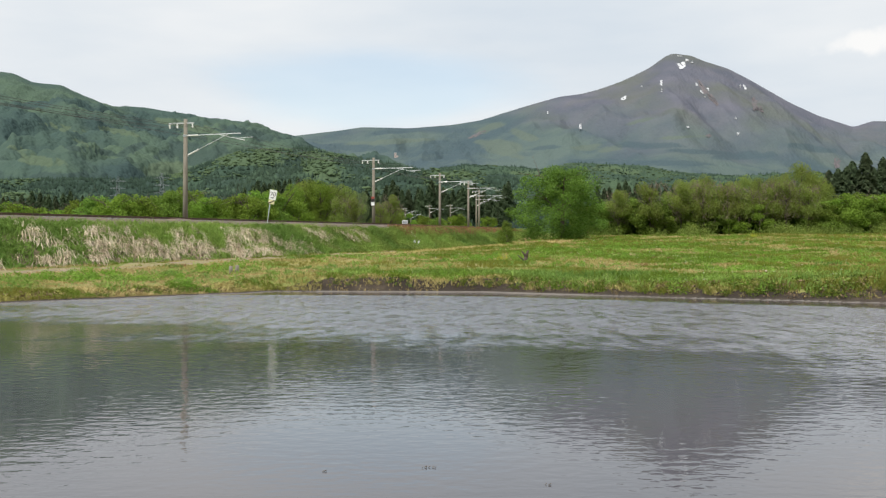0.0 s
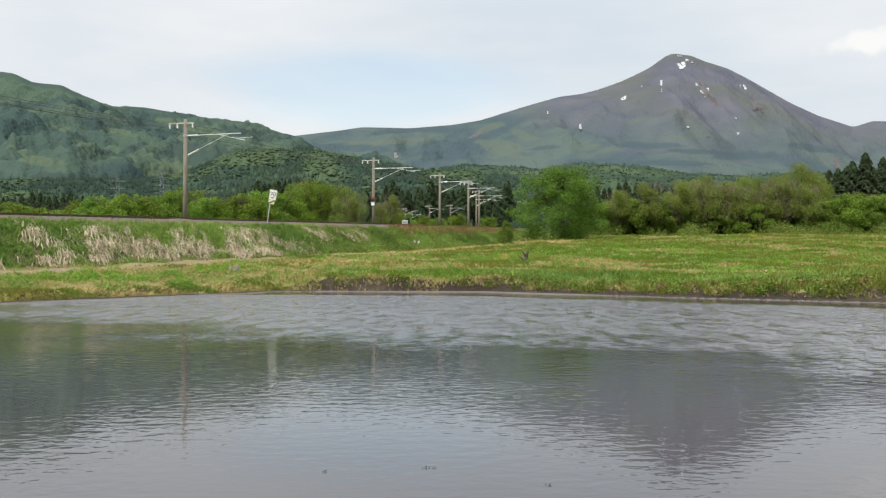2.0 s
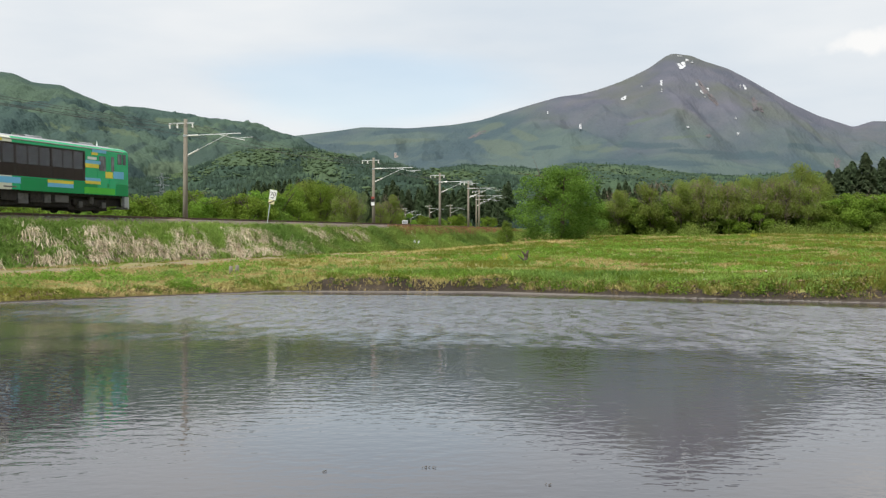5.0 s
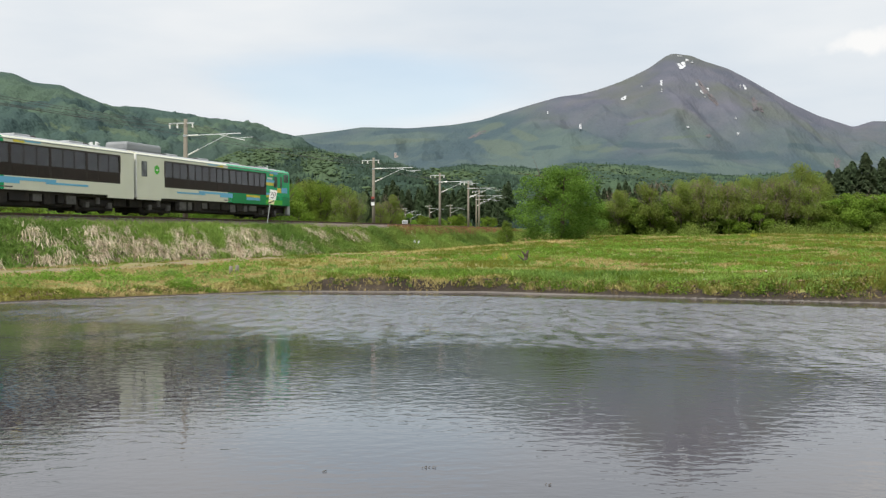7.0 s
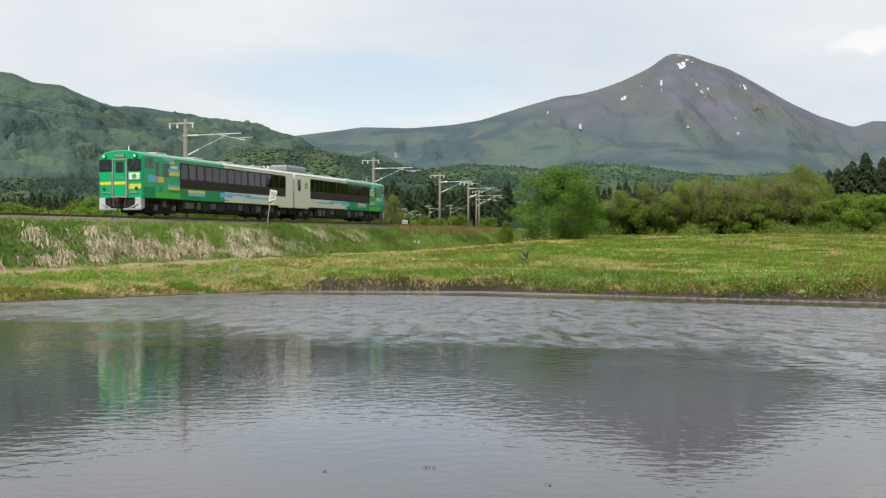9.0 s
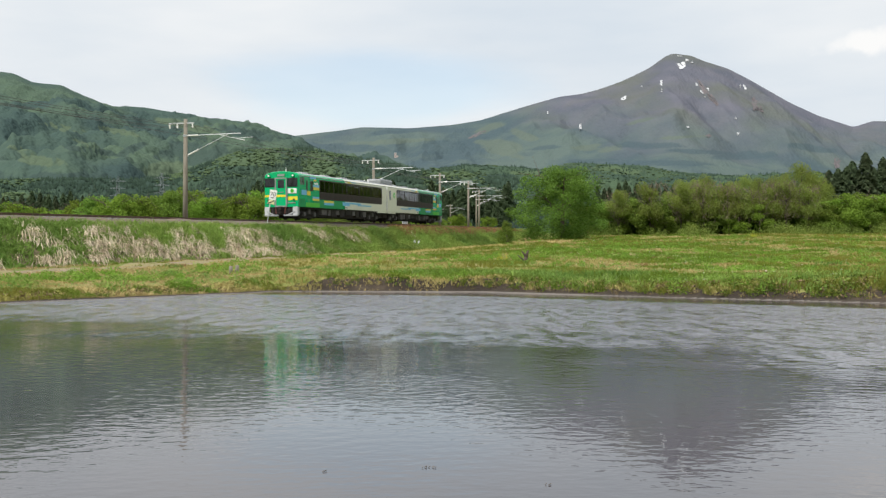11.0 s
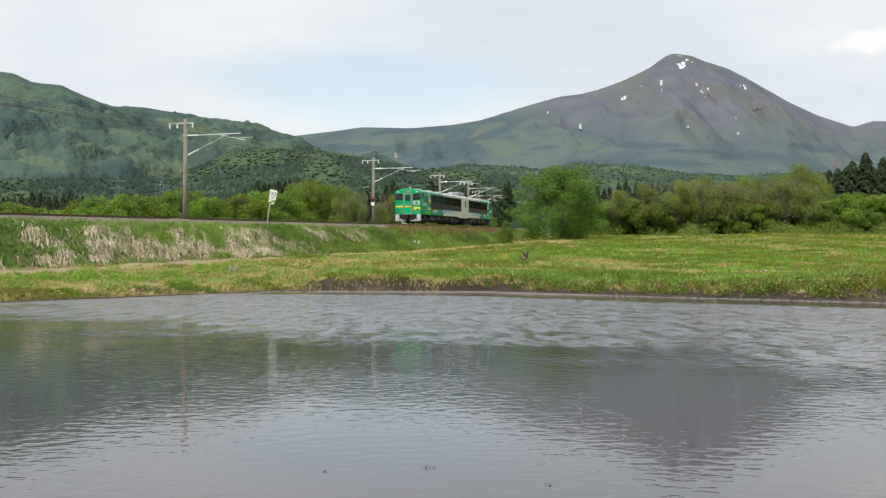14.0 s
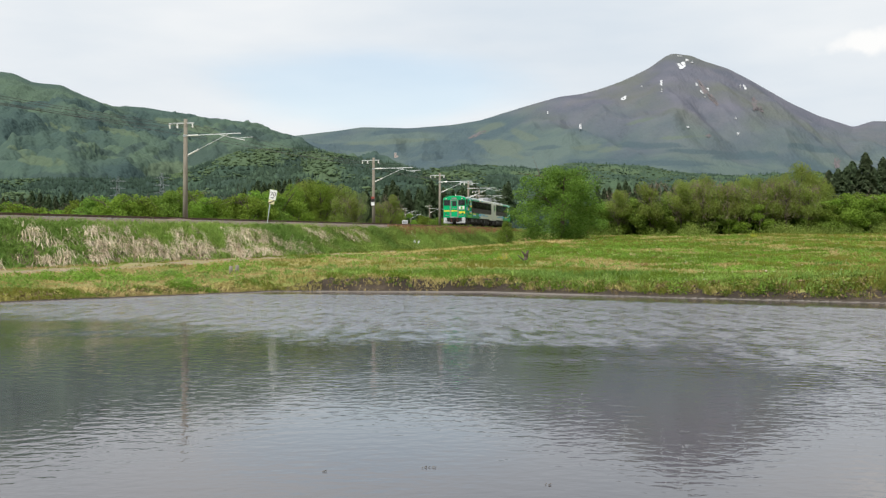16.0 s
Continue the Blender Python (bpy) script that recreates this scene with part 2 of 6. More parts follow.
def ramped_rock(name):
    """Volcano slopes: bare rock and leafless wood high up, green wood lower down, all tinted blue for distance haze."""
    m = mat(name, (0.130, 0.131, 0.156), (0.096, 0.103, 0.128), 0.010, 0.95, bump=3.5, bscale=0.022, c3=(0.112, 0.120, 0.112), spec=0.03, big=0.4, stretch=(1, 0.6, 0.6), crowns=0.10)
    nt = m.node_tree
    b = nt.nodes["Principled BSDF"]
    old = b.inputs["Base Color"].links[0].from_socket
    N, L = nt.nodes.new, nt.links.new
    geo, sep, nz, mul, add, rng = (N("ShaderNodeTexCoord"), N("ShaderNodeSeparateXYZ"), N("ShaderNodeTexNoise"), N("ShaderNodeMath"), N("ShaderNodeMath"), N("ShaderNodeMapRange"))
    L(geo.outputs["Object"], sep.inputs["Vector"])
    L(geo.outputs["Object"], nz.inputs["Vector"])
    nz.inputs["Scale"].default_value, nz.inputs["Detail"].default_value = 0.004, 7.0
    mul.operation, add.operation = "MULTIPLY", "ADD"
    mul.inputs[1].default_value = 420.0
    L(nz.outputs["Fac"], mul.inputs[0])
    L(mul.outputs["Value"], add.inputs[0])
    # the long shoulder of the mountain stays wooded higher up than the cone
    sho, low = N("ShaderNodeMapRange"), N("ShaderNodeMath")
    sho.interpolation_type = "SMOOTHSTEP"
    sho.inputs["From Min"].default_value, sho.inputs["From Max"].default_value = 150.0, 620.0
    sho.inputs["To Min"].default_value, sho.inputs["To Max"].default_value = -260.0, 0.0
    L(sep.outputs["X"], sho.inputs["Value"])
    low.operation = "ADD"
    L(sep.outputs["Z"], low.inputs[0])
    L(sho.outputs["Result"], low.inputs[1])
    L(low.outputs["Value"], add.inputs[1])
    rng.inputs["From Min"].default_value, rng.inputs["From Max"].default_value = 470.0, 780.0
    L(add.outputs["Value"], rng.inputs["Value"])
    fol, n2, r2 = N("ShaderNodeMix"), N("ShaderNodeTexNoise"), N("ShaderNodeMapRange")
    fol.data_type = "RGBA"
    # wood greens with haze blue mixed in
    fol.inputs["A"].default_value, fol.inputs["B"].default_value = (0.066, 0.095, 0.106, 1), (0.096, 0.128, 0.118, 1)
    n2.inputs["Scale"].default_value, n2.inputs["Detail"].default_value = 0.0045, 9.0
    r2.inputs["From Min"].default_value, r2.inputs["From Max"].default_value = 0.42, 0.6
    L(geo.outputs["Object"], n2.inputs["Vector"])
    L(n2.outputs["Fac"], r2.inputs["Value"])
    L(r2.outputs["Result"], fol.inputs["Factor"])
    mix = N("ShaderNodeMix")
    mix.data_type = "RGBA"
    L(rng.outputs["Result"], mix.inputs["Factor"])
    L(fol.outputs["Result"], mix.inputs["A"])
    L(old, mix.inputs["B"])
    L(mix.outputs["Result"], b.inputs["Base Color"])
    return m


M_VOLCANO = ramped_rock("haze-tinted volcanic slopes")


def water_material():
    m = bpy.data.materials.new("muddy rippled water")
    m.use_nodes = True
    nt = m.node_tree
    b = nt.nodes["Principled BSDF"]
    N, L = nt.nodes.new, nt.links.new
    b.inputs["Base Color"].default_value = (0.062, 0.056, 0.060, 1)
    b.inputs["Roughness"].default_value = 0.02
    b.inputs["IOR"].default_value = 1.333
    at = N("ShaderNodeTexCoord").outputs["Object"]

    def noise(scale, stretch, detail, lo, hi, to_lo, to_hi):
        mp, n, r = N("ShaderNodeMapping"), N("ShaderNodeTexNoise"), N("ShaderNodeMapRange")
        mp.inputs["Scale"].default_value = stretch
        mp.inputs["Rotation"].default_value = (0, 0, radians(-8))
        n.inputs["Scale"].default_value, n.inputs["Detail"].default_value = scale, detail
        for name, v in (("From Min", lo), ("From Max", hi), ("To Min", to_lo), ("To Max", to_hi)):
            r.inputs[name].default_value = v
        L(at, mp.inputs["Vector"])
        L(mp.outputs["Vector"], n.inputs["Vector"])
        L(n.outputs["Fac"], r.inputs["Value"])
        return n.outputs["Fac"], r.outputs["Result"]

    def along(direction, lo, hi, to_lo, to_hi, shift=None):
        d, r = N("ShaderNodeVectorMath"), N("ShaderNodeMapRange")
        d.operation = "DOT_PRODUCT"
        d.inputs[1].default_value = direction
        L(at, d.inputs[0])
        v = d.outputs["Value"]
        if shift:
            v = both("ADD", v, shift)
        r.interpolation_type = "SMOOTHSTEP"
        for name, x in (("From Min", lo), ("From Max", hi), ("To Min", to_lo), ("To Max", to_hi)):
            r.inputs[name].default_value = x
        L(v, r.inputs["Value"])
        return r.outputs["Result"]

    def both(operation, u, v, clamp=False):
        q = N("ShaderNodeMath")
        q.operation, q.use_clamp = operation, clamp
        L(u, q.inputs[0])
        L(v, q.inputs[1])
        return q.outputs["Value"]

    def relief(height, distance, strength, under=None):
        bp = N("ShaderNodeBump")
        bp.inputs["Distance"].default_value = distance
        L(height, bp.inputs["Height"])
        L(strength, bp.inputs["Strength"])
        if under:
            L(under, bp.inputs["Normal"])
        return bp.outputs["Normal"]

    # broad patches of rougher and calmer water, and a lee along the far and the slanting bank
    gust = noise(0.16, (0.35, 1.0, 1), 3.0, 0.35, 0.65, 0.45, 1.1)[1]
    ragged = noise(0.30, (0.45, 1.0, 1), 4.0, 0.3, 0.7, -3.2, 3.2)[1]
    lee = both("MULTIPLY", along((0.11, 0.994, 0), 34.6, 37.6, 1.0, 0.05), along((0.72, 0.694, 0), 24.6, 27.0, 1.0, 0.05))
    windy = along((0.7, 1.0, 0), 6.0, 25.0, 0.0, 1.0, ragged)
    windy = both("MULTIPLY", windy, windy)
    fine_at = along((0.7, 1.0, 0), 7.0, 20.0, 0.40, 1.0)
    fine = noise(7.5, (0.85, 1.0, 1), 2.5, 0, 1, 0, 1)[0]
    chop = noise(5.0, (0.9, 1.0, 1), 2.0, 0, 1, 0, 1)[0]
    normal = relief(fine, 0.0075, both("MULTIPLY", fine_at, gust, True))
    strength = both("MULTIPLY", both("MULTIPLY", windy, gust, True), lee)
    normal = relief(chop, 0.050, strength, normal)
    # constant ramp tilts the ruffled water to the near shore, to mirror higher sky
    tilt_patches = both("MULTIPLY", noise(2.4, (1.3, 0.36, 1), 3.0, 0.36, 0.64, 0.12, 0.95)[1], noise(0.7, (0.5, 0.6, 1), 2.0, 0.3, 0.7, 0.75, 1.2)[1], True)
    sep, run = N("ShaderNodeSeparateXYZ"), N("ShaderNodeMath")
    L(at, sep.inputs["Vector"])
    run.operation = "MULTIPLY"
    run.inputs[1].default_value = REFLECTION_TILT
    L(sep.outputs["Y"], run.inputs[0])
    normal = relief(run.outputs["Value"], 1.0, both("MULTIPLY", strength, tilt_patches), normal)
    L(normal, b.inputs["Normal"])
    return m


# slope of the added tilt that raises the water's reflections
REFLECTION_TILT = 0.24
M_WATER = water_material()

# livery and train materials
M_GREEN = mat("green train paint", (0.0, 0.38, 0.14), (0.0, 0.34, 0.12), 1.0, 0.25, spec=0.3)
M_DKGREEN = mat("dark green train paint", (0.0, 0.26, 0.075), (0.0, 0.23, 0.065), 1.0, 0.4, spec=0.2)
M_LIME = mat("leaf green train paint", (0.07, 0.48, 0.03), None, 1.0, 0.4, spec=0.25)
M_CREAM = mat("cream train paint", (0.68, 0.68, 0.55), (0.62, 0.62, 0.50), 1.2, 0.3)
M_YELLOW = mat("yellow film", (0.75, 0.62, 0.03), None, 1.0, 0.4)
M_BLUE = mat("light blue film", (0.13, 0.46, 0.72), None, 1.0, 0.4)
M_WHITE = mat("white paint", (0.8, 0.8, 0.78), None, 2.0, 0.45)
M_ROOFGREY = mat("light grey roof paint", (0.40, 0.41, 0.42), (0.30, 0.31, 0.32), 1.5, 0.6)
M_UNITGREY = mat("dull grey cooling unit paint", (0.27, 0.28, 0.29), (0.20, 0.21, 0.22), 1.2, 0.5)
M_UNDER = mat("dark underfloor steel", (0.022, 0.020, 0.019), (0.045, 0.038, 0.032), 4.0, 0.8, spec=0.2)
M_UNDER2 = mat("grey underfloor box paint", (0.13, 0.125, 0.12), (0.08, 0.075, 0.07), 4.0, 0.7, spec=0.2)
M_PLOUGH = mat("pale grey plough paint", (0.50, 0.51, 0.52), (0.40, 0.41, 0.41), 4.0, 0.5)
M_RUST = mat("rusty red hose", (0.18, 0.04, 0.03), (0.10, 0.03, 0.02), 6.0, 0.7)
M_BAND = mat("dark brown window surround", (0.028, 0.021, 0.018), (0.04, 0.03, 0.025), 2.0, 0.5, spec=0.15)
# grey blotches paint in the brighter interior seen through these windows
M_GLASS = mat("tinted window glass", (0.03, 0.034, 0.034), (0.17, 0.18, 0.18), 2.6, 0.04, spec=0.35, stretch=(1.6, 1, 0.7))


def pane_material():
    m = bpy.data.materials.new("clear tinted window glass")
    m.use_nodes = True
    nt = m.node_tree
    N, L = nt.nodes.new, nt.links.new
    out = nt.nodes["Material Output"]
    tr, gl, mx, fr = N("ShaderNodeBsdfTransparent"), N("ShaderNodeBsdfGlossy"), N("ShaderNodeMixShader"), N("ShaderNodeFresnel")
    tr.inputs["Color"].default_value = (0.90, 0.92, 0.91, 1)
    gl.inputs["Roughness"].default_value = 0.02
    fr.inputs["IOR"].default_value = 1.68
    L(fr.outputs["Fac"], mx.inputs["Fac"])
    L(tr.outputs["BSDF"], mx.inputs[1])
    L(gl.outputs["BSDF"], mx.inputs[2])
    L(mx.outputs["Shader"], out.inputs["Surface"])
    return m


M_PANE = pane_material()
M_BROWN = mat("dark brown panel", (0.034, 0.024, 0.020), (0.024, 0.018, 0.015), 3.0, 0.5, spec=0.12)
M_CURTAIN = mat("pale grey curtain", (0.62, 0.62, 0.60), (0.52, 0.52, 0.50), 8.0, 0.9, stretch=(1, 1, 0.1))
M_SEAT = mat("brown seat cloth", (0.16, 0.10, 0.07), (0.12, 0.08, 0.055), 5.0, 0.9)
M_INSIDE = mat("pale interior lining", (0.55, 0.55, 0.52), None, 2.0, 0.7)
M_FRAME = mat("grey window frame", (0.32, 0.33, 0.33), None, 2.0, 0.4, metal=0.4)
M_SKIRT = mat("grey plough steel", (0.32, 0.33, 0.34), (0.24, 0.25, 0.26), 4.0, 0.55)
M_SCREEN = mat("dark cab glass", (0.012, 0.014, 0.015), (0.03, 0.033, 0.034), 2.0, 0.04, spec=0.35)
M_LENS = mat("headlamp glass", (0.75, 0.76, 0.74), None, 3.0, 0.1)
M_BLACK = mat("black paint", (0.015, 0.015, 0.015), None, 2.0, 0.6)
M_ORANGE = mat("dull red paint", (0.30, 0.05, 0.03), None, 2.0, 0.6)

# ---- mesh helpers ----


def mesh_object(name, bm, material, smooth=False):
    me = bpy.data.meshes.new(name)
    bm.to_mesh(me)
    bm.free()
    for mm in (material if isinstance(material, (list, tuple)) else [material]):
        me.materials.append(mm)
    if smooth:
        me.polygons.foreach_set("use_smooth", [True] * len(me.polygons))
    return new(name, me)


def part(name, bm, material, parent, label="", smooth=False):
    ob = mesh_object(name, bm, material, smooth)
    ob.parent = parent
    if label:
        ob["label"] = label
    return ob


def array_object(name, verts, faces, material, smooth=False):
    """A mesh from computed numpy arrays; faces all have the same number of corners."""
    me = bpy.data.meshes.new(name)
    verts, faces = np.asarray(verts, dtype=np.float32), np.asarray(faces, dtype=np.int32)
    k = faces.shape[1]
    me.vertices.add(len(verts))
    me.vertices.foreach_set("co", verts.ravel())
    me.loops.add(faces.size)
    me.loops.foreach_set("vertex_index", faces.ravel())
    me.polygons.add(len(faces))
    me.polygons.foreach_set("loop_start", np.arange(len(faces), dtype=np.int32) * k)
    me.polygons.foreach_set("use_smooth", np.full(len(faces), smooth))
    for mm in (material if isinstance(material, (list, tuple)) else [material]):
        me.materials.append(mm)
    me.update(calc_edges=True)
    return new(name, me)


def box(bm, x0, x1, y0, y1, z0, z1, bevel=0.0):
    m = Matrix.LocRotScale(((x0 + x1) / 2, (y0 + y1) / 2, (z0 + z1) / 2), None, (abs(x1 - x0), abs(y1 - y0), abs(z1 - z0)))
    vs = bmesh.ops.create_cube(bm, size=1, matrix=m)["verts"]
    if bevel:
        es = list({e for v in vs for e in v.link_edges})
        bmesh.ops.bevel(bm, geom=es, offset=bevel, segments=2, affect="EDGES", profile=0.5)
    return bm


def boxed(x0, x1, y0, y1, z0, z1, bevel=0.0):
    return box(bmesh.new(), x0, x1, y0, y1, z0, z1, bevel)


def tube(bm, a, b, r0, r1=None, n=8):
    a, b = Vector(a), Vector(b)
    d = b - a
    m = Matrix.Translation((a + b) / 2) @ d.to_track_quat("Z", "Y").to_matrix().to_4x4()
    bmesh.ops.create_cone(bm, cap_ends=True, segments=n, radius1=r0, radius2=r0 if r1 is None else r1, depth=d.length, matrix=m)
    return bm


def tubed(a, b, r0, r1=None, n=8):
    return tube(bmesh.new(), a, b, r0, r1, n)


def smooth01(a, b, v):
    t = np.clip((v - a) / (b - a), 0, 1)
    return t * t * (3 - 2 * t)


def value_noise(x, y, seed=0):
    """Smooth lattice noise in -1..1 for numpy arrays."""
    xi, yi = np.floor(x).astype(np.int64), np.floor(y).astype(np.int64)
    xf, yf = x - xi, y - yi
    xf, yf = xf * xf * (3 - 2 * xf), yf * yf * (3 - 2 * yf)

    def h(i, j):
        n = (i * 374761393 + j * 668265263 + seed * 1442695041) & 0x7FFFFFFF
        n = ((n ^ (n >> 13)) * 1274126177) & 0x7FFFFFFF
        return ((n ^ (n >> 16)) & 0xFFFF) / 32767.5 - 1
    return (h(xi, yi) * (1 - xf) + h(xi + 1, yi) * xf) * (1 - yf) + (h(xi, yi + 1) * (1 - xf) + h(xi + 1, yi + 1) * xf) * yf


def fractal(x, y, octaves=4, seed=0):
    s, a = 0, 1.0
    for o in range(octaves):
        s = s + a * value_noise(x * 2 ** o, y * 2 ** o, seed + o)
        a *= 0.5
    return s


# ---- the railway line: plan and gradient ----
S_FIRST, S_LAST, DS = -140.0, 520.0, 0.5
_s = np.arange(S_FIRST, S_LAST, DS)
_turn = np.where(_s < 26.4, 0.0, np.where(_s < 100, -0.0012, np.where(_s < 240, -0.0019, -0.0010)))
_head = 0.2866 + np.cumsum(_turn) * DS
_x, _y = np.cumsum(np.sin(_head)) * DS, np.cumsum(np.cos(_head)) * DS
_i0 = int(-S_FIRST / DS)
_x, _y = _x - _x[_i0] - 18.731, _y - _y[_i0] + 62.22
_z = EYE + 2.766 + 0.0265 * np.minimum(_s, 140) + 0.020 * np.maximum(_s - 140, 0)


def on_track(s, side=0.0, up=0.0):
    """A point beside the line: metres along it, to the side nearer the water, above the rail head."""
    h = np.interp(s, _s, _head)
    return Vector((float(np.interp(s, _s, _x) + side * math.cos(h)), float(np.interp(s, _s, _y) - side * math.sin(h)), float(np.interp(s, _s, _z) + up)))


def heading(s):
    return float(np.interp(s, _s, _head))


def beside_track(X, Y):
    """For arrays of places: metres along the line, to its side, and its rail height there."""
    shape = X.shape
    X, Y = X.ravel(), Y.ravel()
    step = 8
    sx, sy, ss = _x[::step], _y[::step], _s[::step]
    best = np.zeros(len(X), dtype=int)
    for a in range(0, len(X), 20000):
        d = (X[a:a + 20000, None] - sx) ** 2 + (Y[a:a + 20000, None] - sy) ** 2
        best[a:a + 20000] = d.argmin(1)
    h = _head[::step][best]
    dx, dy = X - sx[best], Y - sy[best]
    s = ss[best] + dx * np.sin(h) + dy * np.cos(h)
    side = dx * np.cos(h) - dy * np.sin(h)
    return s.reshape(shape), side.reshape(shape), np.interp(s, _s, _z).reshape(shape)


def from_water(X, Y):
    """Metres outside the flooded field (negative within it)."""
    left = -(X + 12.2) * 0.907 + (Y - 29.4) * 0.421
    back = (X + 6.25) * 0.11 + (Y - 41.9) * 0.994
    right = (X - 2.0) * 0.72 + (Y - 40.2) * 0.694
    near = 3.2 - Y + X * 0.02
    d = np.maximum(np.maximum(left, back), np.maximum(right, near))
    return d + 0.22 * fractal(X * 0.45, Y * 0.45, 3, 5)


def ground_height(X, Y):
    X, Y = np.asarray(X, dtype=float), np.asarray(Y, dtype=float)
    s, side, rail = beside_track(X, Y)
    plain = 0.36 + 0.042 * np.clip(Y - 40, 0, 110) + 0.029 * np.clip(Y - 150, 0, 1e5) + 0.008 * np.clip(X, -60, 60) * smooth01(40, 90, Y)
    plain = np.maximum(plain, 0.36) + 0.20 * smooth01(2, 13, X) * smooth01(60, 40, Y) + 0.10 * fractal(X * 0.12, Y * 0.12, 3, 9)
    foot = rail - 2.55
    w = np.maximum(smooth01(6.5, 15.5, side), smooth01(50, 115, s))
    near_side = foot * (1 - w) + plain * w
    crown = rail - 0.62
    edge = np.where(side > 0, smooth01(2.7, 6.6, side), smooth01(4.4, 9.0, -side))
    base = np.where(side > 0, near_side, np.minimum(plain, rail - 0.9))
    z = crown * (1 - edge) + base * edge
    z = z + 0.07 * fractal(X * 0.8, Y * 0.8, 3, 2) * smooth01(2.4, 3.5, np.abs(side))
    d = from_water(X, Y)
    bank = smooth01(0.50, 0.95 + 0.75 * smooth01(-2, 6, X) + 1.5 * smooth01(-4, -9, X), d)
    z = np.where(d < 0, -0.02 - 0.25 * smooth01(0, 1.5, -d), 0.035 * smooth01(0, 0.3, d) + (z - 0.035) * bank)
    return z


def height_at(x, y):
    return float(ground_height(np.array([x]), np.array([y]))[0])


def make_ground():
    half = radians(25.5)
    inner = np.linspace(-half, half, 520)
    outer = np.linspace(half, 2 * math.pi - half, 420)[1:-1]
    az = np.concatenate([inner, outer])
    r = np.concatenate([[0.01, 0.8], np.linspace(1.4, 7, 56), np.linspace(7.4, 26, 24), np.linspace(26.2, 46, 130), np.linspace(46.3, 60, 45), np.geomspace(60.5, 330, 140), np.geomspace(340, 4800, 40)])
    A, R = np.meshgrid(az, r, indexing="ij")
    X, Y = R * np.sin(A), R * np.cos(A)
    Z = ground_height(X, Y)
    na, nr = A.shape
    idx = np.arange(na * nr).reshape(na, nr)
    nxt = np.roll(idx, -1, axis=0)
    f = np.stack([idx[:, :-1], idx[:, 1:], nxt[:, 1:], nxt[:, :-1]], -1).reshape(-1, 4)
    ob = array_object("ground", np.stack([X, Y, Z], -1).reshape(-1, 3), f, [M_GROUND, M_MUD, M_SILT, M_LITTER], True)
    # the bare strip at the water's edge is wet soil
    d = from_water(X, Y).ravel()[f].mean(1)
    fx, fy = X.ravel()[f].mean(1), Y.ravel()[f].mean(1)
    soil = 0.92 + (0.5 + 0.45 * fractal(fx * 0.9, fy * 0.9, 3, 15)) * smooth01(-4, 4, fx)
    s, side, rail = beside_track(fx, fy)
    litter = (s < 32) & (s > -40) & (side > 3.7) & (side < 6.7) & (fractal(s * 0.35, side * 0.5, 3, 60) > -0.55 + 0.9 * smooth01(6, 30, s))
    ob.data.polygons.foreach_set("material_index", np.where(d < np.where(fx < -5, 0.15, 0.42 - 0.27 * smooth01(2, 7, fx)), 2, np.where(d < soil, 1, np.where(litter, 3, 0))).astype(np.int32))
    return tagged(ob, "gently rising meadow ground with dark soil at the water's edge", "ground", kind="structure")


make_ground()
bm = bmesh.new()
bmesh.ops.create_grid(bm, x_segments=2, y_segments=2, size=60, matrix=Matrix.Translation((0, 30, 0)))
water = tagged(mesh_object("water", bm, M_WATER), "muddy rippled water of a flooded rice field", "water", kind="structure")


def ribbon(name, s0, s1, ds, section, material, smooth=False):
    """A strip swept along the line with a cross-section of (side, up) corners."""
    ss = np.arange(s0, s1 + ds, ds)
    vs = [[on_track(s, a, b) for a, b in section] for s in ss]
    n, k = len(ss), len(section)
    idx = np.arange(n * k).reshape(n, k)
    f = np.stack([idx[:-1, :-1], idx[:-1, 1:], idx[1:, 1:], idx[1:, :-1]], -1).reshape(-1, 4)
    return array_object(name, np.array(vs, dtype=float).reshape(-1, 3), f, material, smooth)


# ---- railway track ----
def make_track():
    track = tagged(new("railway_track"), "single railway track on rust-brown ballast", "railway", kind="structure")
    b = ribbon("ballast", -130, 420, 1.0, [(-3.3, -0.75), (-2.3, -0.30), (-1.6, -0.19), (0, -0.17), (1.6, -0.19), (2.3, -0.30), (3.3, -0.75)], M_BALLAST, True)
    rng = np.random.default_rng(4)
    co = np.empty(len(b.data.vertices) * 3, dtype=np.float32)
    b.data.vertices.foreach_get("co", co)
    co += rng.normal(0, 0.03, co.shape).astype(np.float32)
    b.data.vertices.foreach_set("co", co)
    b.parent = track
    b["label"] = "rust-stained crushed stone ballast"
    for side in (-0.54, 0.54):
        r = ribbon("rail", -130, 420, 1.0, [(side - 0.065, -0.16), (side - 0.02, -0.12), (side - 0.033, -0.03), (side - 0.033, 0), (side + 0.033, 0), (side + 0.033, -0.03), (side + 0.02, -0.12), (side + 0.065, -0.16)], M_RAIL)
        r.parent = track
    bm = bmesh.new()
    for k in range(700):
        s = -60 + k * 0.62
        c, h = on_track(s, 0, -0.21), heading(s)
        bmesh.ops.create_cube(bm, size=1, matrix=Matrix.LocRotScale(c, Euler((0, 0, -h)), (2.0, 0.22, 0.15)))
    sl = part("sleepers", bm, M_SLEEPER, track)
    sl["kind"] = "stuff"


make_track()


